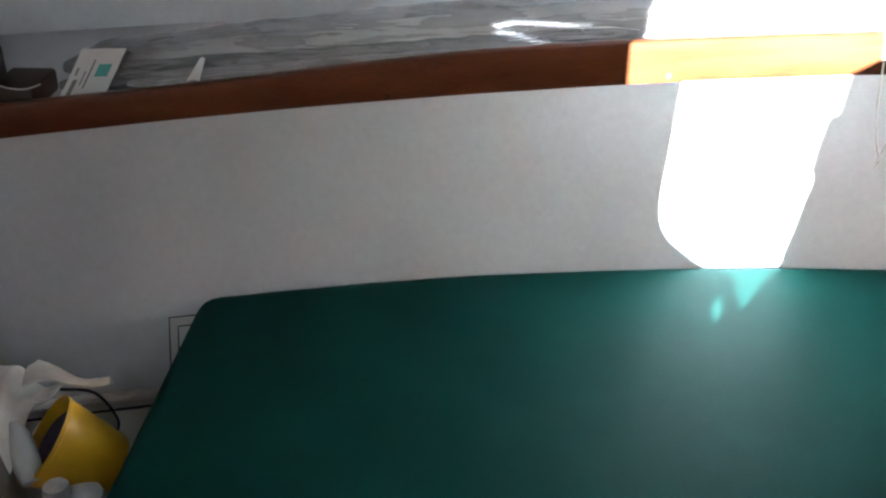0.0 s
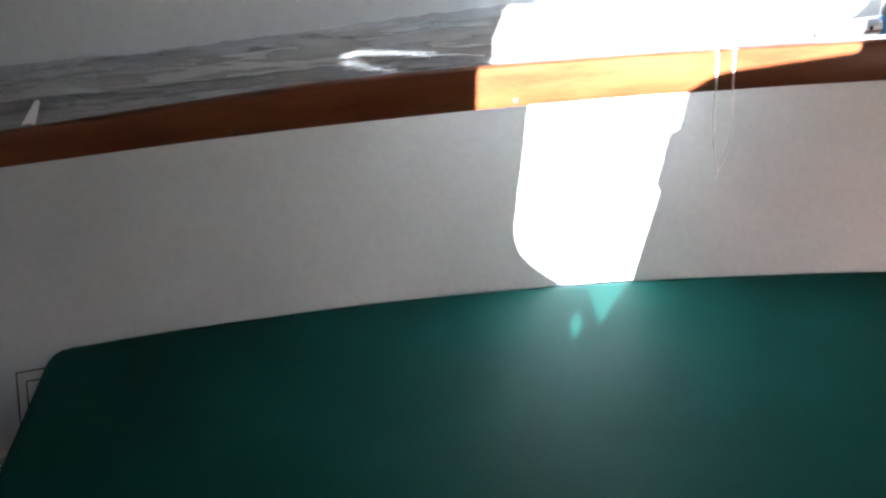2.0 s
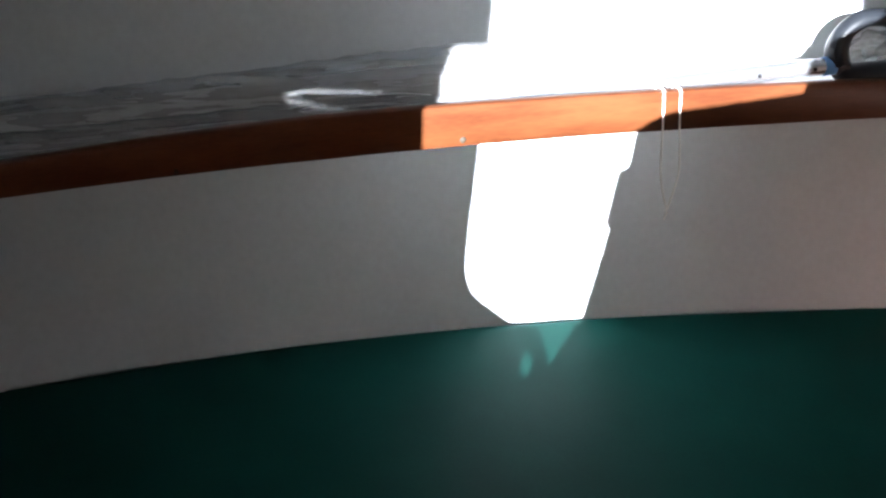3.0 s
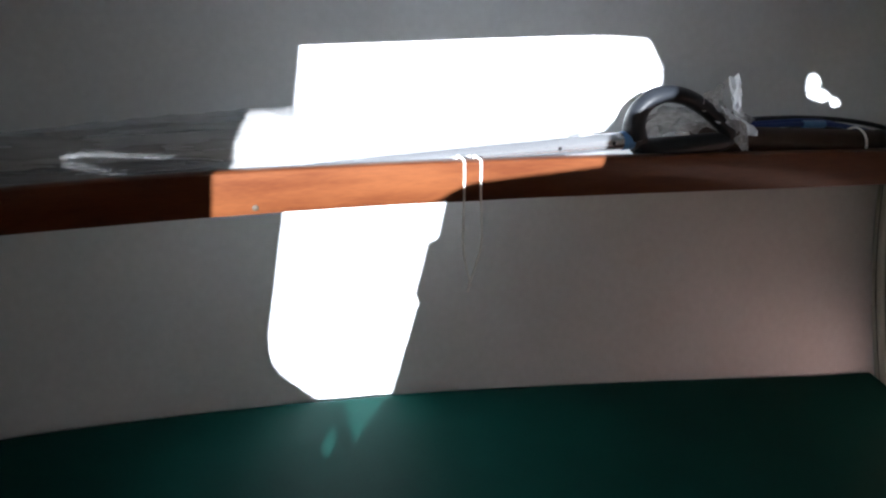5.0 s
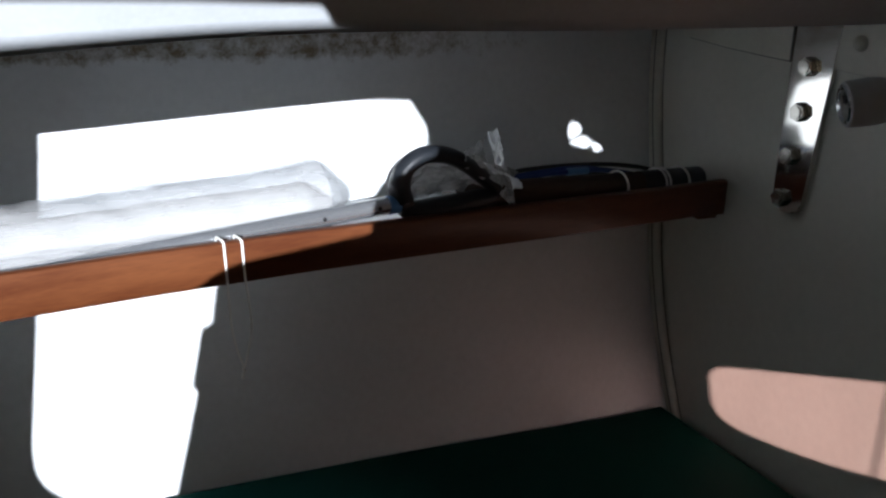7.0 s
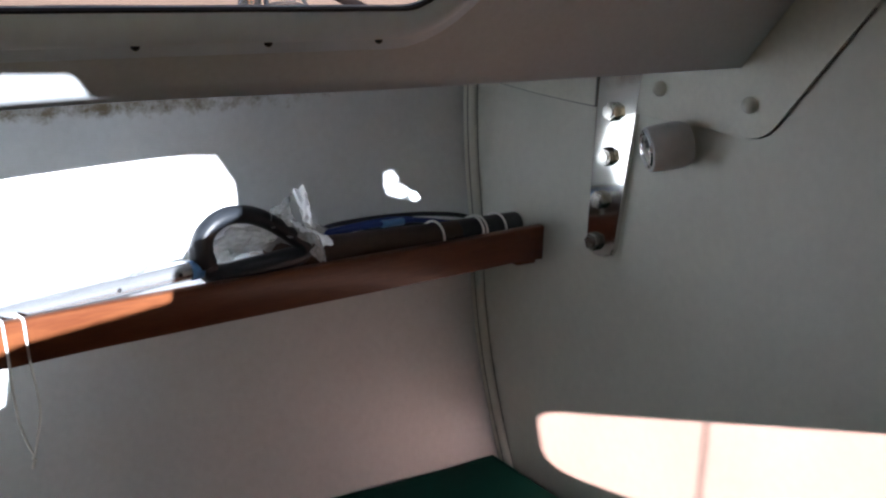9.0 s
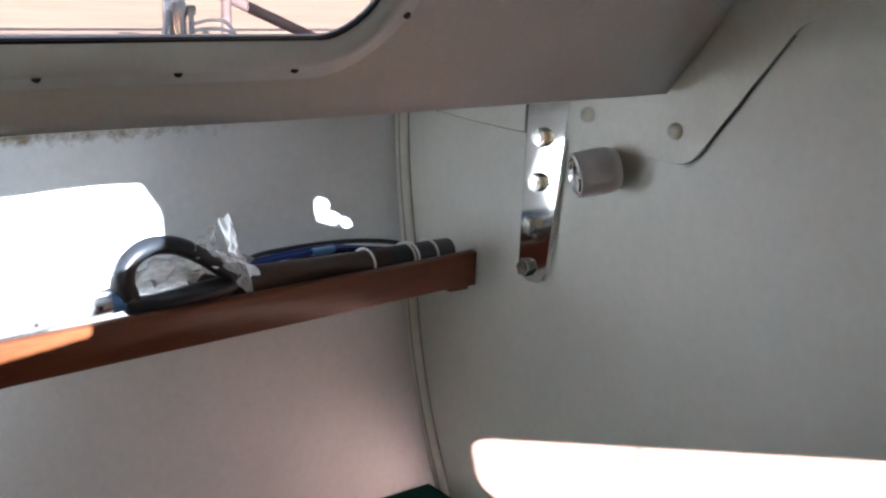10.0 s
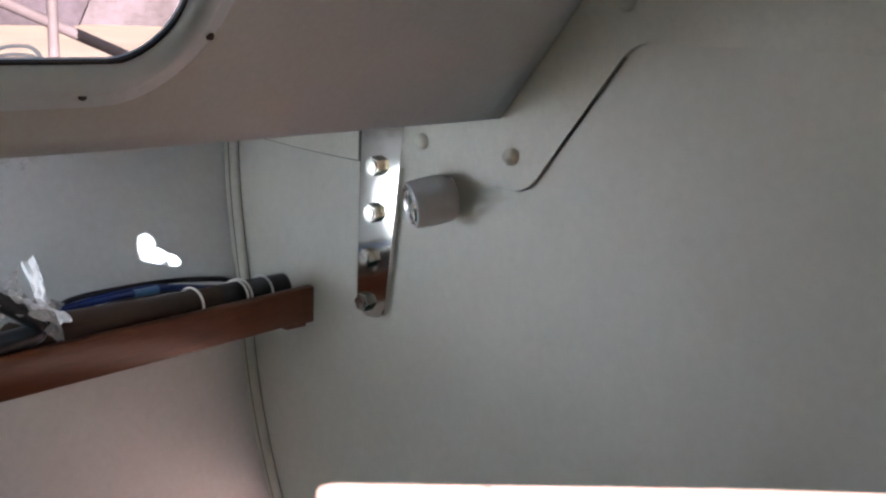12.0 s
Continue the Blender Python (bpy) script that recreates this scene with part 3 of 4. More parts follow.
# ---- things on the shelf ----
def crumpled(x0, x1, dy, share, seed, low=None, n=26, steps=150, squash=1.0, amount=0.35):
    """A long roll wrapped loosely, its skin creased."""
    bm = bmesh.new()
    rings = []
    for i in range(steps + 1):
        s = i / steps
        x = x0 + (x1 - x0) * s
        r = low or share * (0.0515 + (x + 1.75) * 0.043) / 2
        cz = 0.9615 + r
        taper = min(1.0, 0.25 + s * 22, 0.25 + (1 - s) * 22)
        row = []
        for k in range(n):
            a = k * math.tau / n
            q = Vector((x * 9.0 + seed, math.cos(a) * 0.7, math.sin(a) * 0.7))
            crease = 1 - abs(noise.noise(Vector((x * 19 + math.cos(a) * 0.9 + math.sin(a) * 0.7, math.sin(a) * 0.35 + x * 7, seed))))
            f = 1 + amount * (0.5 * noise.noise(q) + 0.22 * noise.noise(q * 2.3) + 0.45 * crease ** 4 - 0.15)
            rr = r * taper * f
            z = max(0.9612, cz + rr * math.sin(a))
            y = min(rail_y(x) + dy + rr * squash * math.cos(a), hull_y(x, z) - 0.002)
            row.append(bm.verts.new((x, max(y, rail_y(x) + (0.0195 if x < -1.2 else 0.046)), z)))
        rings.append(row)
    for a, b in zip(rings, rings[1:]):
        for k in range(n):
            bm.faces.new((a[k], a[(k + 1) % n], b[(k + 1) % n], b[k]))
    bm.faces.new(rings[0][::-1])
    bm.faces.new(rings[-1])
    return bm


roll = thing("wrapped_roll", "long grey roll wrapped in creased clear plastic on the shelf", "package")
part("roll", crumpled(-1.80, -0.66, 0.120, 0.72, 3.0, squash=1.3, amount=0.10), ROLL, roll, "grey rolled material")
part("wrapping", crumpled(-1.84, -0.635, 0.118, 1.0, 8.0, squash=1.35, amount=0.17, steps=260), FILM, roll, "creased clear plastic wrapping")
bundle = thing("plastic_bundle", "crumpled clear plastic bag lying along the shelf rail", "package")
part("filling", crumpled(-1.76, -0.74, 0.070, 1.0, 14.0, low=0.010, squash=1.2, amount=0.2), ROLL, bundle, "grey filling")
part("bag", crumpled(-1.83, -0.68, 0.070, 1.0, 21.0, low=0.017, squash=1.3, amount=0.32, steps=260), FILM, bundle, "crumpled clear plastic")

GLINT_Y = -0.066


def crease(points, r, wave, seed):
    """A fine white thread imitating the glint on a plastic crease, wandering along its line."""
    path = [q + Vector((0.0, 0.0015 * noise.noise(Vector((q.x * 160, seed, 1.0))), wave * noise.noise(Vector((q.x * 150, seed, 0.0)))))
            for q in smooth_path([(x, GLINT_Y, z) for x, z in points], 12)]
    return tube(path, lambda s: r * (0.25 + 0.75 * abs(math.sin(3.0 * s + seed)) * (1 - 0.6 * s)), 6)


# glints on the creased plastic, modelled as white threads
for pts, r, wave, seed in (
        ([(-1.322, 1.000), (-1.313, 1.006), (-1.303, 1.0075), (-1.275, 1.0055), (-1.242, 1.003), (-1.206, 1.0015)], 0.0015, 0.0022, 1.0),
        ([(-1.318, 1.001), (-1.306, 1.0045), (-1.288, 1.004), (-1.262, 1.003), (-1.230, 1.0015), (-1.208, 1.001)], 0.0011, 0.0034, 2.3),
        ([(-1.208, 1.0015), (-1.180, 1.002), (-1.145, 0.999)], 0.0006, 0.0006, 4.0),
        ([(-1.330, 1.012), (-1.322, 1.001), (-1.312, 0.992), (-1.282, 0.9875), (-1.258, 0.9825), (-1.238, 0.9765)], 0.0012, 0.0010, 3.1),
        ([(-1.312, 1.006), (-1.309, 0.999), (-1.312, 0.993)], 0.0009, 0.0010, 5.0),
        ([(-1.291, 1.005), (-1.286, 0.999), (-1.290, 0.996), (-1.284, 0.991)], 0.0009, 0.0012, 6.2),
        ([(-1.236, 1.003), (-1.237, 0.9985)], 0.0006, 0.0004, 7.0), ([(-1.215, 1.002), (-1.217, 0.997)], 0.0006, 0.0004, 8.0)):
    part("glint_thread", crease(pts, r, wave, seed), BAG_GLINT, bundle, "white thread imitating the glint along a fold of plastic")

label_card = thing("paper_label", "white paper label with dark and teal print on the plastic wrapping", "label")


def card(u, v, off=0.0):
    """A point of the leaning label, u along, v up."""
    return Vector((-1.822 + 0.043 * u + 0.031 * v, -0.277 + 0.022 * u + 0.030 * v - off + 0.004 * math.sin(v * 3), 0.969 + 0.058 * v - 0.006 * u))


part("card", sheet(lambda u, v: card(u, v), span(0, 1, 6), span(0, 1, 8), (0.0003, 0.0008, 0)), PAPER, label_card)
for u0, u1, v0, v1, mt in ((0.12, 0.22, 0.12, 0.45, INK), (0.1, 0.15, 0.52, 0.66, INK), (0.55, 0.85, 0.5, 0.72, TEAL), (0.4, 0.44, 0.3, 0.8, INK), (0.3, 0.33, 0.35, 0.6, INK)):
    part("print_bar", sheet(lambda u, v: card(u, v, 0.0012), span(u0, u1, 2), span(v0, v1, 4), (0, 0.0006, 0)), mt, label_card)

tag = thing("plastic_tag", "small white plastic tag stuck on the bag", "tag")
part("flap", sheet(lambda u, v: (-1.684 + (0.014 - 0.009 * v) * u + 0.016 * v, rail_y(-1.68) + 0.030 + 0.004 * u + 0.01 * v, 0.981 + 0.024 * v - 0.002 * u + 0.002 * math.sin(u * 3)),
                   span(0, 1, 4), span(0, 1, 6), (0, 0.001, 0)), PAPER, tag)

box_end = thing("wooden_block", "dark wooden block with a loose cord at the shelf end", "block")
part("block", box(-2.10, -1.905, -0.30, -0.20, 0.961, 1.018, 0.006), DARKWOOD, box_end)
part("block", box(-1.90, -1.845, -0.275, -0.20, 0.961, 0.990, 0.006), DARKWOOD, box_end)
part("cord", tube(smooth_path([(-1.90, -0.29, 0.994), (-1.885, -0.288, 1.002), (-1.87, -0.286, 0.995), (-1.85, -0.283, 0.992), (-1.835, -0.272, 0.994)], 5), 0.0007, 6), CORD, box_end)

# boat hook with a D grip
hook = thing("boat_hook", "aluminium pole with blue collar and black D grip on the shelf", "boat hook")
A, B = Vector((-1.12, -0.050, 0.972)), Vector((-0.600, -0.019, 1.0135))
part("pole", tube([A + (B - A) * s for s in span(0, 1, 12)], 0.0118, 18), ALU, hook, "bare aluminium pole")
D = (B - A).normalized()
part("collar", tube([B - D * 0.004, B - D * 0.002, B + D * 0.012, B + D * 0.014], 0.0128, 18), PALEBLUE, hook, "pale blue plastic collar")
for off in (-0.02, -0.10):
    q = B + D * off
    part("rivet", lathe([(0.003, 0), (0.002, 0.0012), (0.0003, 0.0015)], Matrix.Translation(q + Vector((0, -0.0118, 0.001))) @ pose(0, 0, 0, 90, 0, 0), 8), RUBBER, hook)
gy = -0.016
grip_pts = [(-0.582, gy, 1.018), (-0.586, gy, 1.040), (-0.577, gy, 1.063), (-0.553, gy, 1.078), (-0.520, gy, 1.077), (-0.488, gy, 1.063),
            (-0.458, gy, 1.042), (-0.441, gy, 1.026), (-0.444, gy, 1.014), (-0.475, gy, 1.008), (-0.520, gy, 1.003), (-0.555, gy, 1.001), (-0.573, gy, 1.005)]
part("grip", tube(smooth_path(grip_pts, 6, True), lambda s: 0.0118 + 0.0045 * max(0.0, math.sin((s - 0.58) / 0.42 * math.pi)), 16, True, flat=1.25), BLACK, hook, "glossy black plastic D grip")
part("socket", tube([B + D * 0.012, B + D * 0.016, B + D * 0.022, B + D * 0.03], lambda s: 0.0155 - 0.002 * s, 18), BLACK, hook)

bag = thing("plastic_bag_end", "knotted clear plastic bag tied round the end of the grip", "plastic bag")


def scrap(path, width, seed, twist=1.0):
    """A creased strip of film along a path."""
    pts = smooth_path(path, 8)

    def at(s, v):
        k = min(int(s * (len(pts) - 1)), len(pts) - 1)
        w = width(s) if callable(width) else width
        a = twist * s + seed
        c = 0.35 * w * noise.noise(Vector((s * 6 + seed, v * 3, seed)))
        return pts[k] + Vector((math.cos(a) * (v - 0.5) * w, c + 0.3 * math.sin(a) * (v - 0.5) * w, math.sin(a) * (v - 0.5) * w * 0.8 + c * 0.5))
    return sheet(at, span(0, 1, 22), span(0, 1, 10))


part("knot", scrap([(-0.456, -0.036, 1.056), (-0.436, -0.038, 1.044), (-0.422, -0.036, 1.028), (-0.430, -0.034, 1.010)], 0.028, 1.2), TIE, bag)
part("knot", scrap([(-0.462, -0.033, 1.060), (-0.440, -0.040, 1.052), (-0.420, -0.036, 1.040), (-0.414, -0.032, 1.024)], 0.022, 2.1), BAG_GLINT, bag)
part("tail", scrap([(-0.440, -0.030, 1.048), (-0.440, -0.028, 1.066), (-0.444, -0.026, 1.085), (-0.452, -0.024, 1.108)], lambda s: 0.013 + 0.007 * s, 0.15, 0.4), BAG_GLINT, bag)
part("tail", scrap([(-0.452, -0.027, 1.045), (-0.468, -0.024, 1.058), (-0.478, -0.022, 1.072), (-0.476, -0.020, 1.088)], lambda s: 0.02 + 0.03 * s, 0.4, 0.3), TIE, bag)
part("tail", scrap([(-0.440, -0.030, 1.036), (-0.430, -0.032, 1.046), (-0.420, -0.034, 1.054)], 0.016, 2.0, 0.6), TIE, bag)
part("film", scrap([(-0.575, -0.006, 1.022), (-0.54, -0.004, 1.034), (-0.50, -0.004, 1.044), (-0.47, -0.008, 1.05), (-0.452, -0.02, 1.045)], 0.05, 1.7, 0.3), TIE, bag)
part("film", scrap([(-0.565, 0.006, 1.026), (-0.53, 0.004, 1.040), (-0.495, 0.002, 1.046), (-0.47, -0.006, 1.046)], 0.03, 0.9, 0.5), TIE, bag)

# string loop over the rail
loop_cord = thing("string_loop", "thin white knotted string loop hanging over the teak rail", "string")
ry = rail_y(-0.83)
for dx, bow in ((-0.0115, 0.0), (0.0110, 0.0025)):
    x0 = -0.832 + dx
    pts = [(x0 - 0.003, ry + 0.022, 0.985), (x0 - 0.003, ry + 0.021, 1.0008), (x0 - 0.002, ry + 0.010, 1.0026), (x0, ry - 0.001, 1.0015), (x0 + 0.001, ry - 0.0032, 0.99),
           (x0 + 0.0035, ry - 0.0035, 0.955), (x0 + 0.006 + bow, ry - 0.002, 0.92), (x0 + 0.009 + bow, ry - 0.001, 0.885), (-0.821 + dx * 0.55, ry - 0.001, 0.853), (-0.8195, ry - 0.001, 0.832)]
    part("strand", tube(smooth_path(pts, 6), lambda s: 0.0016, 6), CORD, loop_cord)
part("knot", tube(smooth_path([(-0.8195, ry - 0.001, 0.834), (-0.8215, ry - 0.002, 0.830), (-0.8185, ry, 0.827), (-0.821, ry - 0.001, 0.824), (-0.8225, ry - 0.001, 0.817)], 5), 0.0018, 6), CORD, loop_cord)

# rods, hoses and ties at the forward end
pole = thing("wooden_pole", "dark brown wooden pole lying behind the rail", "pole")
part("shaft", tube([(x, rail_y(x) + 0.046, 0.996 - 0.026 * (x + 0.08)) for x in span(-0.50, -0.03, 16)], lambda s: 0.0235 - 0.005 * s, 16), DARKWOOD, pole)
part("sleeve", tube([(x, rail_y(x) + 0.046, 0.996 - 0.026 * (x + 0.08)) for x in span(-0.155, -0.028, 6)], 0.0208, 16), BLACK, pole, "black sleeve on the pole end")
for nm, mt, r, pts, lab in (
        ("hose", BLUE, 0.0042, [(-0.47, 0.02, 1.000), (-0.43, 0.045, 1.009), (-0.36, 0.060, 1.013), (-0.28, 0.066, 1.016), (-0.20, 0.072, 1.014), (-0.12, 0.078, 0.998)], "bright blue hose on the shelf"),
        ("hose", BLUE, 0.0036, [(-0.46, 0.05, 0.98), (-0.38, 0.072, 1.008), (-0.30, 0.080, 1.016), (-0.22, 0.085, 1.016), (-0.15, 0.09, 1.000)], "bright blue hose on the shelf"),
        ("cable", BLACK, 0.0038, [(-0.41, 0.06, 0.985), (-0.36, 0.090, 1.012), (-0.28, 0.100, 1.017), (-0.18, 0.105, 1.014), (-0.10, 0.105, 1.004), (-0.05, 0.10, 0.99)], "black cable curled on the shelf"),
        ("cable", BLACK, 0.0035, [(-0.42, 0.07, 0.98), (-0.33, 0.085, 0.996), (-0.22, 0.1, 1.001), (-0.12, 0.1, 0.996), (-0.04, 0.1, 0.975)], "black cable curled on the shelf")):
    h = thing(nm, lab, nm)
    pts = [(x, y, z) for x, y, z in pts]
    part("line", tube(smooth_path(pts, 8), r, 8), mt, h)
wrap = thing("cloth_strip", "pale blue strip wound round the hoses", "strip")
part("band", tube([(-0.265, 0.067, 1.016), (-0.225, 0.070, 1.0155)], 0.0058, 10), PALEBLUE, wrap)
for sx in (-0.205, -0.126, -0.118, -0.078):
    t = thing("cord_tie", "thin white cord tied round the pole", "cord", "cord ties on the pole")
    cy, cz = rail_y(sx) + 0.045, 0.996 - 0.026 * (sx + 0.08)
    part("loop", tube([(sx + 0.010 * math.sin(a * 0.5), cy + 0.0245 * math.cos(a), cz + 0.0235 * math.sin(a)) for a in span(-0.3, math.pi + 0.3, 18)], 0.0019, 6), CORD, t)

# ---- on the bulkhead ----
chain = thing("chainplate", "polished stainless steel chainplate with four hex bolts on the bulkhead", "chainplate")
strap = rounded([(-0.2015, 1.29), (-0.1735, 1.02), (-0.170, 0.9865), (-0.119, 0.9855), (-0.1185, 1.02), (-0.1185, 1.29)], [0.001, 0.03, 0.028, 0.028, 0.03, 0.001], 6)
bm = plate(strap, [], lambda v: Vector((-0.0008 - v.z - 0.085 * (v.x + 0.195), v.x, v.y)), 0.0065)
rim = [e for e in bm.edges if len(e.link_faces) == 2 and e.calc_face_angle(0) > 1.2]
bmesh.ops.bevel(bm, geom=rim, offset=0.0012, segments=2, affect="EDGES", profile=0.5)
part("strap", bm, STEEL, chain, "polished steel strap")
for by, bz in ((-0.152, 1.204), (-0.1485, 1.138), (-0.1405, 1.072), (-0.1355, 1.007)):
    m = Matrix.Translation((-0.0078 - 0.085 * (by + 0.195), by, bz)) @ pose(0, 0, 0, 0, -90, 0) @ pose(0, 0, 0, 4.9, 0, 0)
    bolt = part("bolt", lathe([(0.0001, 0.0), (0.0134, 0.0), (0.0138, 0.001), (0.0138, 0.0095), (0.0124, 0.0112), (0.0001, 0.0114)],
                              m @ pose(0, 0, 0, 0, 0, 12 + 900 * (by + 0.15)), 6), BOLTS, chain, "hexagonal bolt head", smooth=False)
    part("washer", lathe([(0.0001, -0.0005), (0.0140, -0.0005), (0.0143, 0.0004), (0.0140, 0.0009), (0.0001, 0.001)], m, 24), BOLTS, bolt)
    part("shank", lathe([(0.0001, 0.0), (0.0092, 0.0), (0.0092, 0.0126), (0.0086, 0.0132), (0.0001, 0.0133)], m, 16), BOLTS, bolt)

part("gap", tube([(-0.005, -0.1075, 1.206), (-0.005, -0.1075, 1.285)], 0.0022, 6), GAP, chain, "dark slot beside the strap")

lamp = thing("socket_fitting", "grey plastic cylindrical fitting with a chrome face on the bulkhead", "fitting")
m = Matrix.Translation((-0.011, -0.294, 1.181)) @ Matrix.Scale(0.86, 4) @ pose(0, 0, 0, 0, 0, -27) @ pose(0, 0, 0, 0, -100, 0)
part("housing", lathe([(0.0001, -0.006), (0.022, -0.006), (0.031, -0.003), (0.0345, 0.004), (0.0365, 0.012), (0.0372, 0.026), (0.0368, 0.044), (0.0360, 0.058), (0.0350, 0.0625), (0.0325, 0.0640), (0.0310, 0.0620), (0.0001, 0.060)], m, 40),
     GREYCAP, lamp)
part("face", lathe([(0.0001, 0.0595), (0.0306, 0.0612), (0.0308, 0.0645), (0.0285, 0.0668), (0.0255, 0.0660), (0.023, 0.0632), (0.0001, 0.0622)], m, 32), CHROME, lamp, "chrome face")
bm = bmesh.new()
star = []
for k in range(10):
    a, r = k * math.tau / 10, (0.011 if k % 2 == 0 else 0.0045)
    star.append((r * math.cos(a), r * math.sin(a)))
part("keyhole", plate(star, [], lambda v: m @ Vector((v.x + 0.010, v.y - 0.004, 0.0640 + v.z)), 0.0012), RUBBER, lamp, "dark star-shaped opening", smooth=False)

# ---- aft end ----
structure("trim_ledge", tube([(x, hull_y(x, 0.438) - 0.004, 0.438) for x in span(-2.19, -1.79, 14)], 0.0085, 8), WHITE, "white rounded ledge along the hull above the locker")
structure("trim_ledge", tube([(x, hull_y(x, 0.426) - 0.010, 0.4225) for x in span(-2.19, -1.79, 14)], 0.0018, 8), RUBBER, "dark joint under the ledge")
inset = thing("inspection_hatch", "small square white inspection hatch with dark edges in the hull side", "hatch")
for k, (g, off, mt) in enumerate(((0.0, 0.002, WHITE), (0.013, 0.004, PAPER))):
    x0, x1, z0, z1 = -1.812 + g, -1.72 - g, 0.455 + g, 0.545 - g
    part("lid" if k else "surround", sheet(lambda x, z: (x, hull_y(x, z) - off, z), span(x0, x1, 5), span(z0, z1, 5), (0, 0.0015, 0)), mt, inset)
    part("joint", tube([(x, hull_y(x, z) - off, z) for x, z in ((x0, z0), (x0, (z0 + z1) / 2), (x0, z1), ((x0 + x1) / 2, z1), (x1, z1), (x1, z0))], 0.0011, 6), RUBBER, inset)

curtain = thing("curtain", "beige curtain hanging in folds at the aft end", "curtain")
part("cloth", sheet(lambda u, z: (-2.17 + 0.125 * u + 0.02 * math.sin(z * 5) + 0.018 * (0.72 - z) , -0.20 + 0.11 * u * 0.4 + 0.012 * math.sin(u * 26) - 0.04 * (0.75 - z), z), span(0, 1, 60), span(0.421, 0.80, 14), (0.001, 0.003, 0)),
     CURTAIN, curtain)

bucket = thing("bucket", "yellow plastic bucket tipped on its side with a black wire handle", "bucket")
RIM, FOOT = Vector((-1.908, -0.332, 0.536)), Vector((-1.828, -0.308, 0.466))
mb = Matrix.Translation(FOOT) @ (RIM - FOOT).to_track_quat("Z", "Y").to_matrix().to_4x4() @ Matrix.Diagonal((0.69, 0.69, 0.84, 1))
bm = bmesh.new()
outer = [(0.0005, 0.0), (0.062, 0.0), (0.066, 0.004), (0.088, 0.11), (0.091, 0.112), (0.091, 0.118), (0.086, 0.118), (0.083, 0.11), (0.062, 0.006), (0.0005, 0.005)]
part("shell", lathe(outer, mb, 36), YELLOW, bucket)
part("handle", tube(smooth_path([(-1.895, -0.270, 0.566), (-1.855, -0.258, 0.553), (-1.835, -0.250, 0.508), (-1.832, -0.262, 0.492), (-1.842, -0.292, 0.474), (-1.865, -0.345, 0.456), (-1.890, -0.392, 0.468), (-1.905, -0.408, 0.490)], 6), 0.002, 6), RUBBER, bucket, "black wire handle")
# plug added in the mouth so that the bucket's inside reads dark
mouth_plug = thing("bucket_plug", "dark purple plug added to make the bucket's inside dark", "cloth")
part("wad", lathe([(0.001, 0.02), (0.06, 0.03), (0.0805, 0.096), (0.055, 0.108), (0.001, 0.104)], mb, 24), PURPLE, mouth_plug)


def rag(cx, cy, cz, w, d, seed, lift=0.05, lean=0.3):
    """A crumpled cloth draped over what lies under it."""
    def at(u, v):
        a, b = u - 0.5, v - 0.5
        n1 = noise.noise(Vector((u * 1.6 + seed, v * 1.6, seed)))
        n2 = noise.noise(Vector((u * 3.4 + seed, v * 3.0, seed * 2)))
        z = cz + lift * (1 - 2.6 * (a * a + b * b)) + 0.045 * n1 + 0.018 * n2 - lean * a * w
        return (cx + a * w + 0.02 * n1, cy + b * d + 0.02 * n2, max(z, LOCK_Z + 0.004 + 0.003 * n2 + 0.004))
    return sheet(at, span(0, 1, 36), span(0, 1, 36), (0, 0, -0.0025))


towel = thing("towel", "crumpled off-white cloth heaped over the bucket", "cloth")
part("cloth", rag(-1.995, -0.275, 0.515, 0.13, 0.20, 2.0, 0.05, -0.25), CLOTH, towel)
part("corner", sheet(lambda u, v: (-1.935 + 0.107 * u, -0.262 + (v - 0.5) * 0.055 * (1 - 0.8 * u) + 0.004 * math.sin(u * 7), 0.585 - 0.008 * u + 0.010 * math.sin(u * 4.2 + v * 2) * (1 - u) + 0.006 * math.sin(v * 5)),
                     span(0, 1, 20), span(0, 1, 8), (0, 0, -0.004)), CLOTH, towel)
sack = thing("white_bag", "white plastic bag heaped beside the bucket", "bag")
part("film", rag(-1.975, -0.45, 0.455, 0.15, 0.16, 9.0, 0.05, 0.2), CLOTH, sack)
tub = thing("spray_bottle", "white plastic bottle lying against the bucket mouth", "bottle")
part("body", tube(smooth_path([(-1.940, -0.33, 0.552), (-1.926, -0.345, 0.540), (-1.906, -0.372, 0.522), (-1.896, -0.388, 0.508)], 5), lambda s: 0.006 + 0.012 * math.sin(0.35 + 2.3 * s), 16), BOTTLE, tub)
bottle = thing("bottle", "grey-white plastic bottle with a round cap standing by the bucket", "bottle")
mc = Matrix.Translation((-1.842, -0.385, LOCK_Z + 0.001))
part("body", lathe([(0.0005, 0), (0.030, 0), (0.034, 0.004), (0.034, 0.054), (0.030, 0.066), (0.016, 0.072), (0.0005, 0.072)], mc, 28), BOTTLE, bottle)
part("cap", lathe([(0.0005, 0.070), (0.0165, 0.070), (0.0165, 0.088), (0.015, 0.090), (0.013, 0.0885), (0.0005, 0.087)], Matrix.Translation((-1.864, -0.394, LOCK_Z + 0.001)), 24), GREYCAP, bottle, "grey screw cap")

# ---- outside the window ----
structure("side_deck", sheet(lambda x, v: (x, side_y(x, 1.34) + 0.03 + (0.335 + hull_y(x, 1.30) - 0.217 - side_y(x, 1.34) - 0.03) * v, 1.328 - 0.02 * v), span(-2.2, 0.9, 24), span(0, 1, 3), (0, 0, -0.003)), DECK,
          "white side deck outside the window")
rail = thing("toe_rail", "white toe rail along the deck edge", "toe rail")
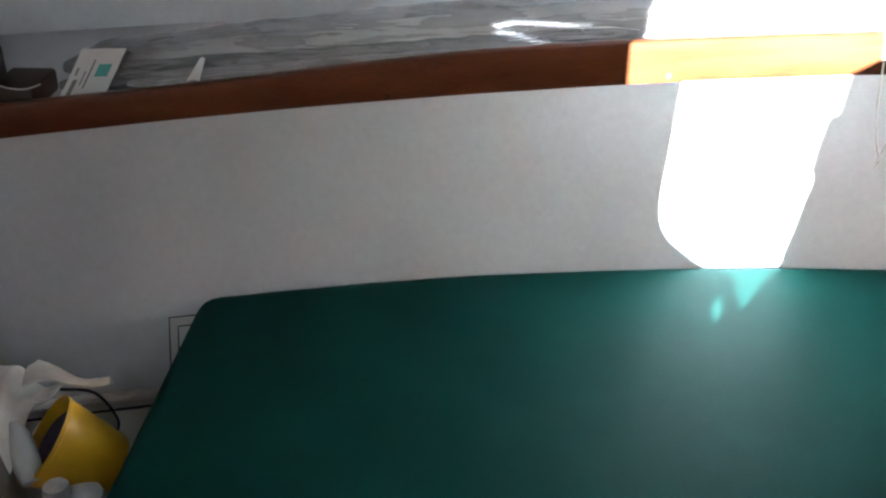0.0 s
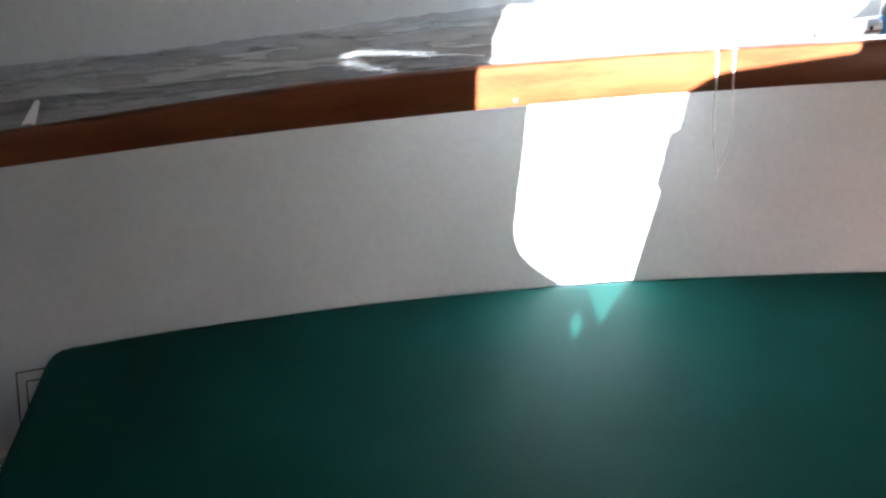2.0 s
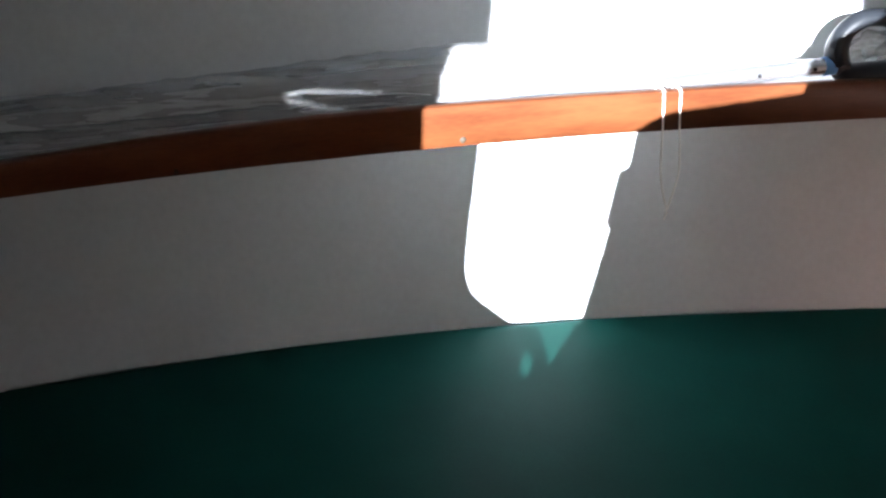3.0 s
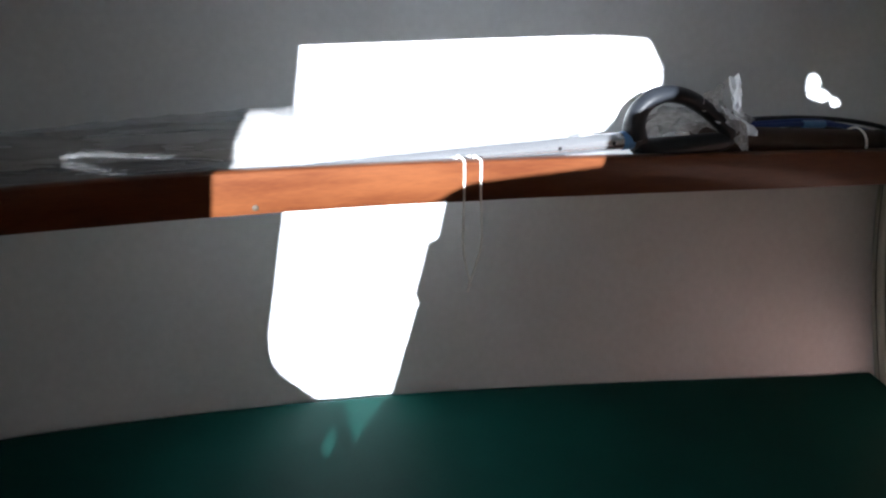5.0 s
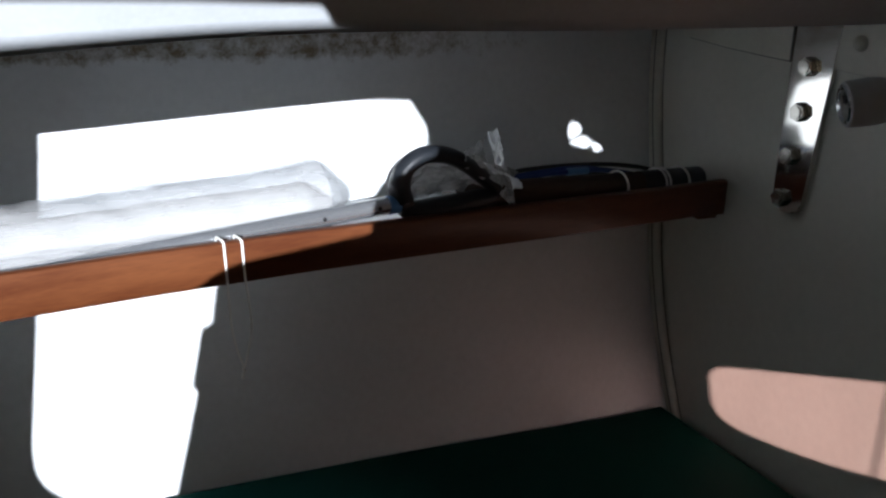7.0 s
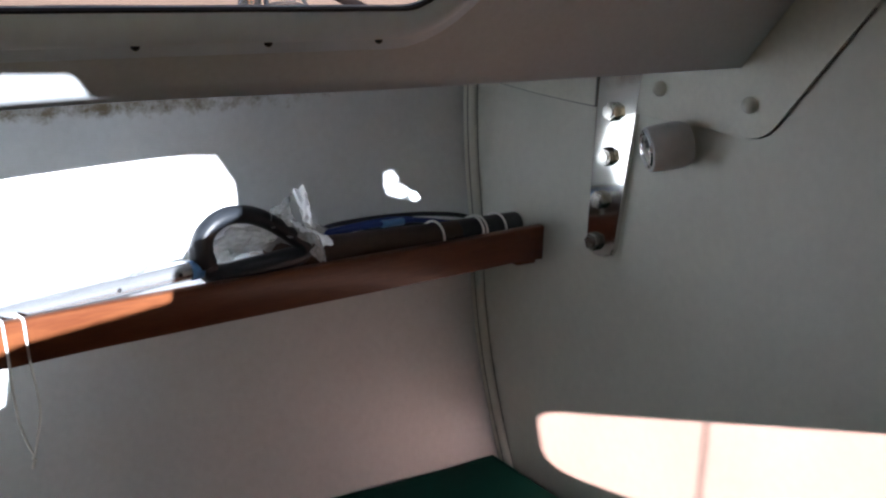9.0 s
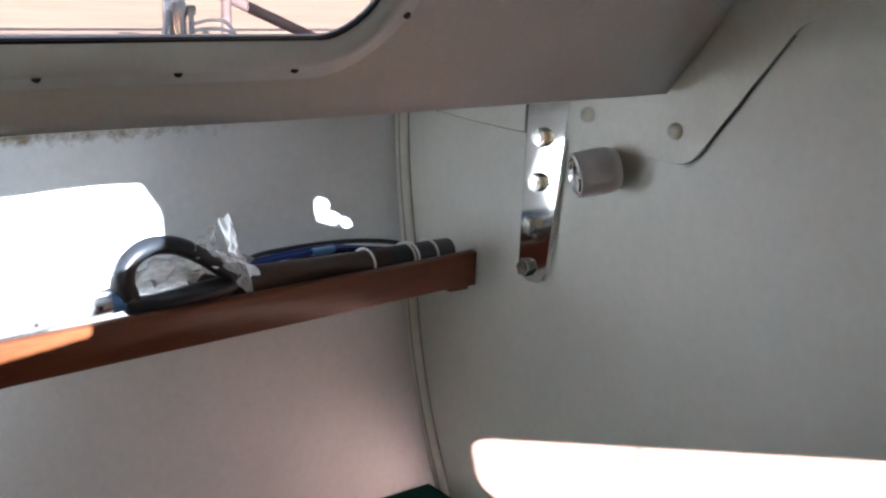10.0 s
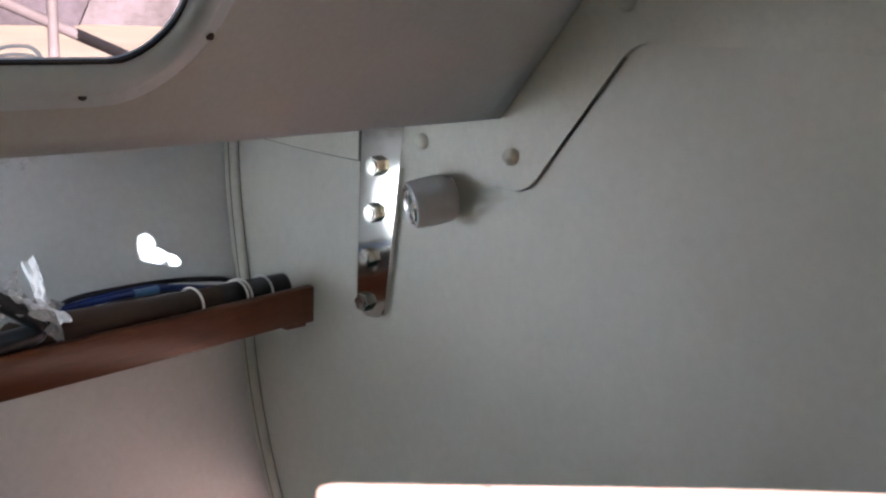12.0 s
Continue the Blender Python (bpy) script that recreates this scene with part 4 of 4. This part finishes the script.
part("strip", tube([(x, hull_y(min(x, 0), 1.3) + 0.10 - 0.08 * max(x, 0), 1.313) for x in span(-2.2, 0.9, 30)], 0.009, 8), SILL, rail)
post = thing("stanchion", "stainless steel stanchion in a clamped base with looped cords", "stanchion")
px, pyy = -0.377, 0.285
part("tube", tube([(px, pyy, 1.345), (px, pyy, 1.95)], 0.0125, 16), ALU, post)
part("base", lathe([(0.036, 0.0), (0.036, 0.005), (0.020, 0.010), (0.0185, 0.02), (0.0185, 0.062), (0.0165, 0.066), (0.0005, 0.066)], Matrix.Translation((px, pyy, 1.309)), 20), ALU, post)
part("clamp", box(px + 0.015, px + 0.030, pyy - 0.012, pyy + 0.012, 1.352, 1.368, 0.003), BOLTS, post)
for k in (-1, 0, 1):
    part("strut", tube([(px + 0.024 * k - 0.004, pyy - 0.02, 1.309), (px + 0.018 * k, pyy - 0.015, 1.36)], 0.0045, 8), ALU, post)
cordset = thing("coiled_cord", "white cord looped from the stanchion base", "cord")
for k in (0, 1):
    part("loop", tube(smooth_path([(px + 0.022, pyy - 0.01, 1.338 - 0.01 * k), (px + 0.045, pyy - 0.02, 1.346 - 0.012 * k), (px + 0.075, pyy - 0.02, 1.343 - 0.012 * k), (px + 0.092, pyy - 0.02, 1.322)], 5), 0.003, 6), CORD, cordset)

structure("ground", box(-1500, 1500, 0.7, 3000, 0.9, 1.10), QUAY, "pale concrete quay reaching away from the boat", smooth=False)
# dark sloping rod stands in for a shadow line across the quay
gang = thing("quay_railing", "dark post and added rail on the quay, with a sloping rod imitating a shadow", "railing")
part("post", tube([(0.84, 2.6, 1.10), (0.84, 2.6, 1.62)], 0.02, 10), POST_AND_SHADOW, gang)
part("shadow_rod", tube([(0.37, 2.62, 1.52), (1.32, 2.62, 1.14)], 0.022, 10), POST_AND_SHADOW, gang)
part("top_rail", tube([(-0.4, 2.6, 1.60), (2.6, 2.6, 1.60)], 0.03, 10), POST_AND_SHADOW, gang)
for fx, w, hgt in ((-6.0, 9.0, 2.9), (2.0, 9.5, 2.6), (9.5, 8.0, 2.9), (16.5, 8.5, 3.2), (24.5, 9.0, 2.8)):
    f = thing("laid_up_boat", "dark hulled boat laid up across the quay", "boat", "boats across the quay")
    part("hull", sheet(lambda u, v: (fx + w * (u - 0.5) * (0.8 + 0.2 * v), 12.0 + fx * 0.15 - 1.2 * math.sin(math.pi * u) * (0.5 + 0.5 * v), 1.10 + (hgt - 0.6) * v), span(0, 1, 16), span(0, 1, 6), (0, 0.2, 0)), FAR, f)
    part("cabin", box(fx - w * 0.25, fx + w * 0.2, 11.6 + fx * 0.15, 12.6 + fx * 0.15, hgt + 0.5, hgt + 1.1, 0.1), DECK, f)

# unseen deck and rod, added to cast the band in the rose sun patch
structure("side_deck_across", box(-3.6, 1.0, -4.7, -2.94, 0.90, 0.95), DECK, "unseen white deck added beyond the far wall to carry a thin rod", smooth=False)
across_post = thing("stanchion", "unseen thin steel rod added to shade a faint band in the bulkhead's sun patch", "stanchion")
part("tube", tube([(-1.16, -3.2, 0.95), (-1.16, -3.2, 1.95)], 0.0014, 10), STEEL, across_post)

nut = thing("lip_screw", "small steel screw end under the cabin side lip", "screw")
part("shank", lathe([(0.004, 0), (0.004, 0.004), (0.0025, 0.005), (0.0005, 0.005)], Matrix.Translation((-0.46, side_y(-0.46, 1.287) + 0.004, lip_z(-0.46) + 0.001)) @ pose(0, 0, 0, 180, 0, 0), 10), BOLTS, nut)

WATER = material("harbour_water", (0.03, 0.05, 0.055), 0.12, vary=0.2, scale=0.6, fine=4, bump=0.4, dist=0.02)
structure("water", sheet(lambda x, y: (x, y, -0.6), [-3000, -30, 30, 3000], [-3000, -30, 0, 0.69], (0, 0, -0.1)), WATER, "dark harbour water round the boat", smooth=False)
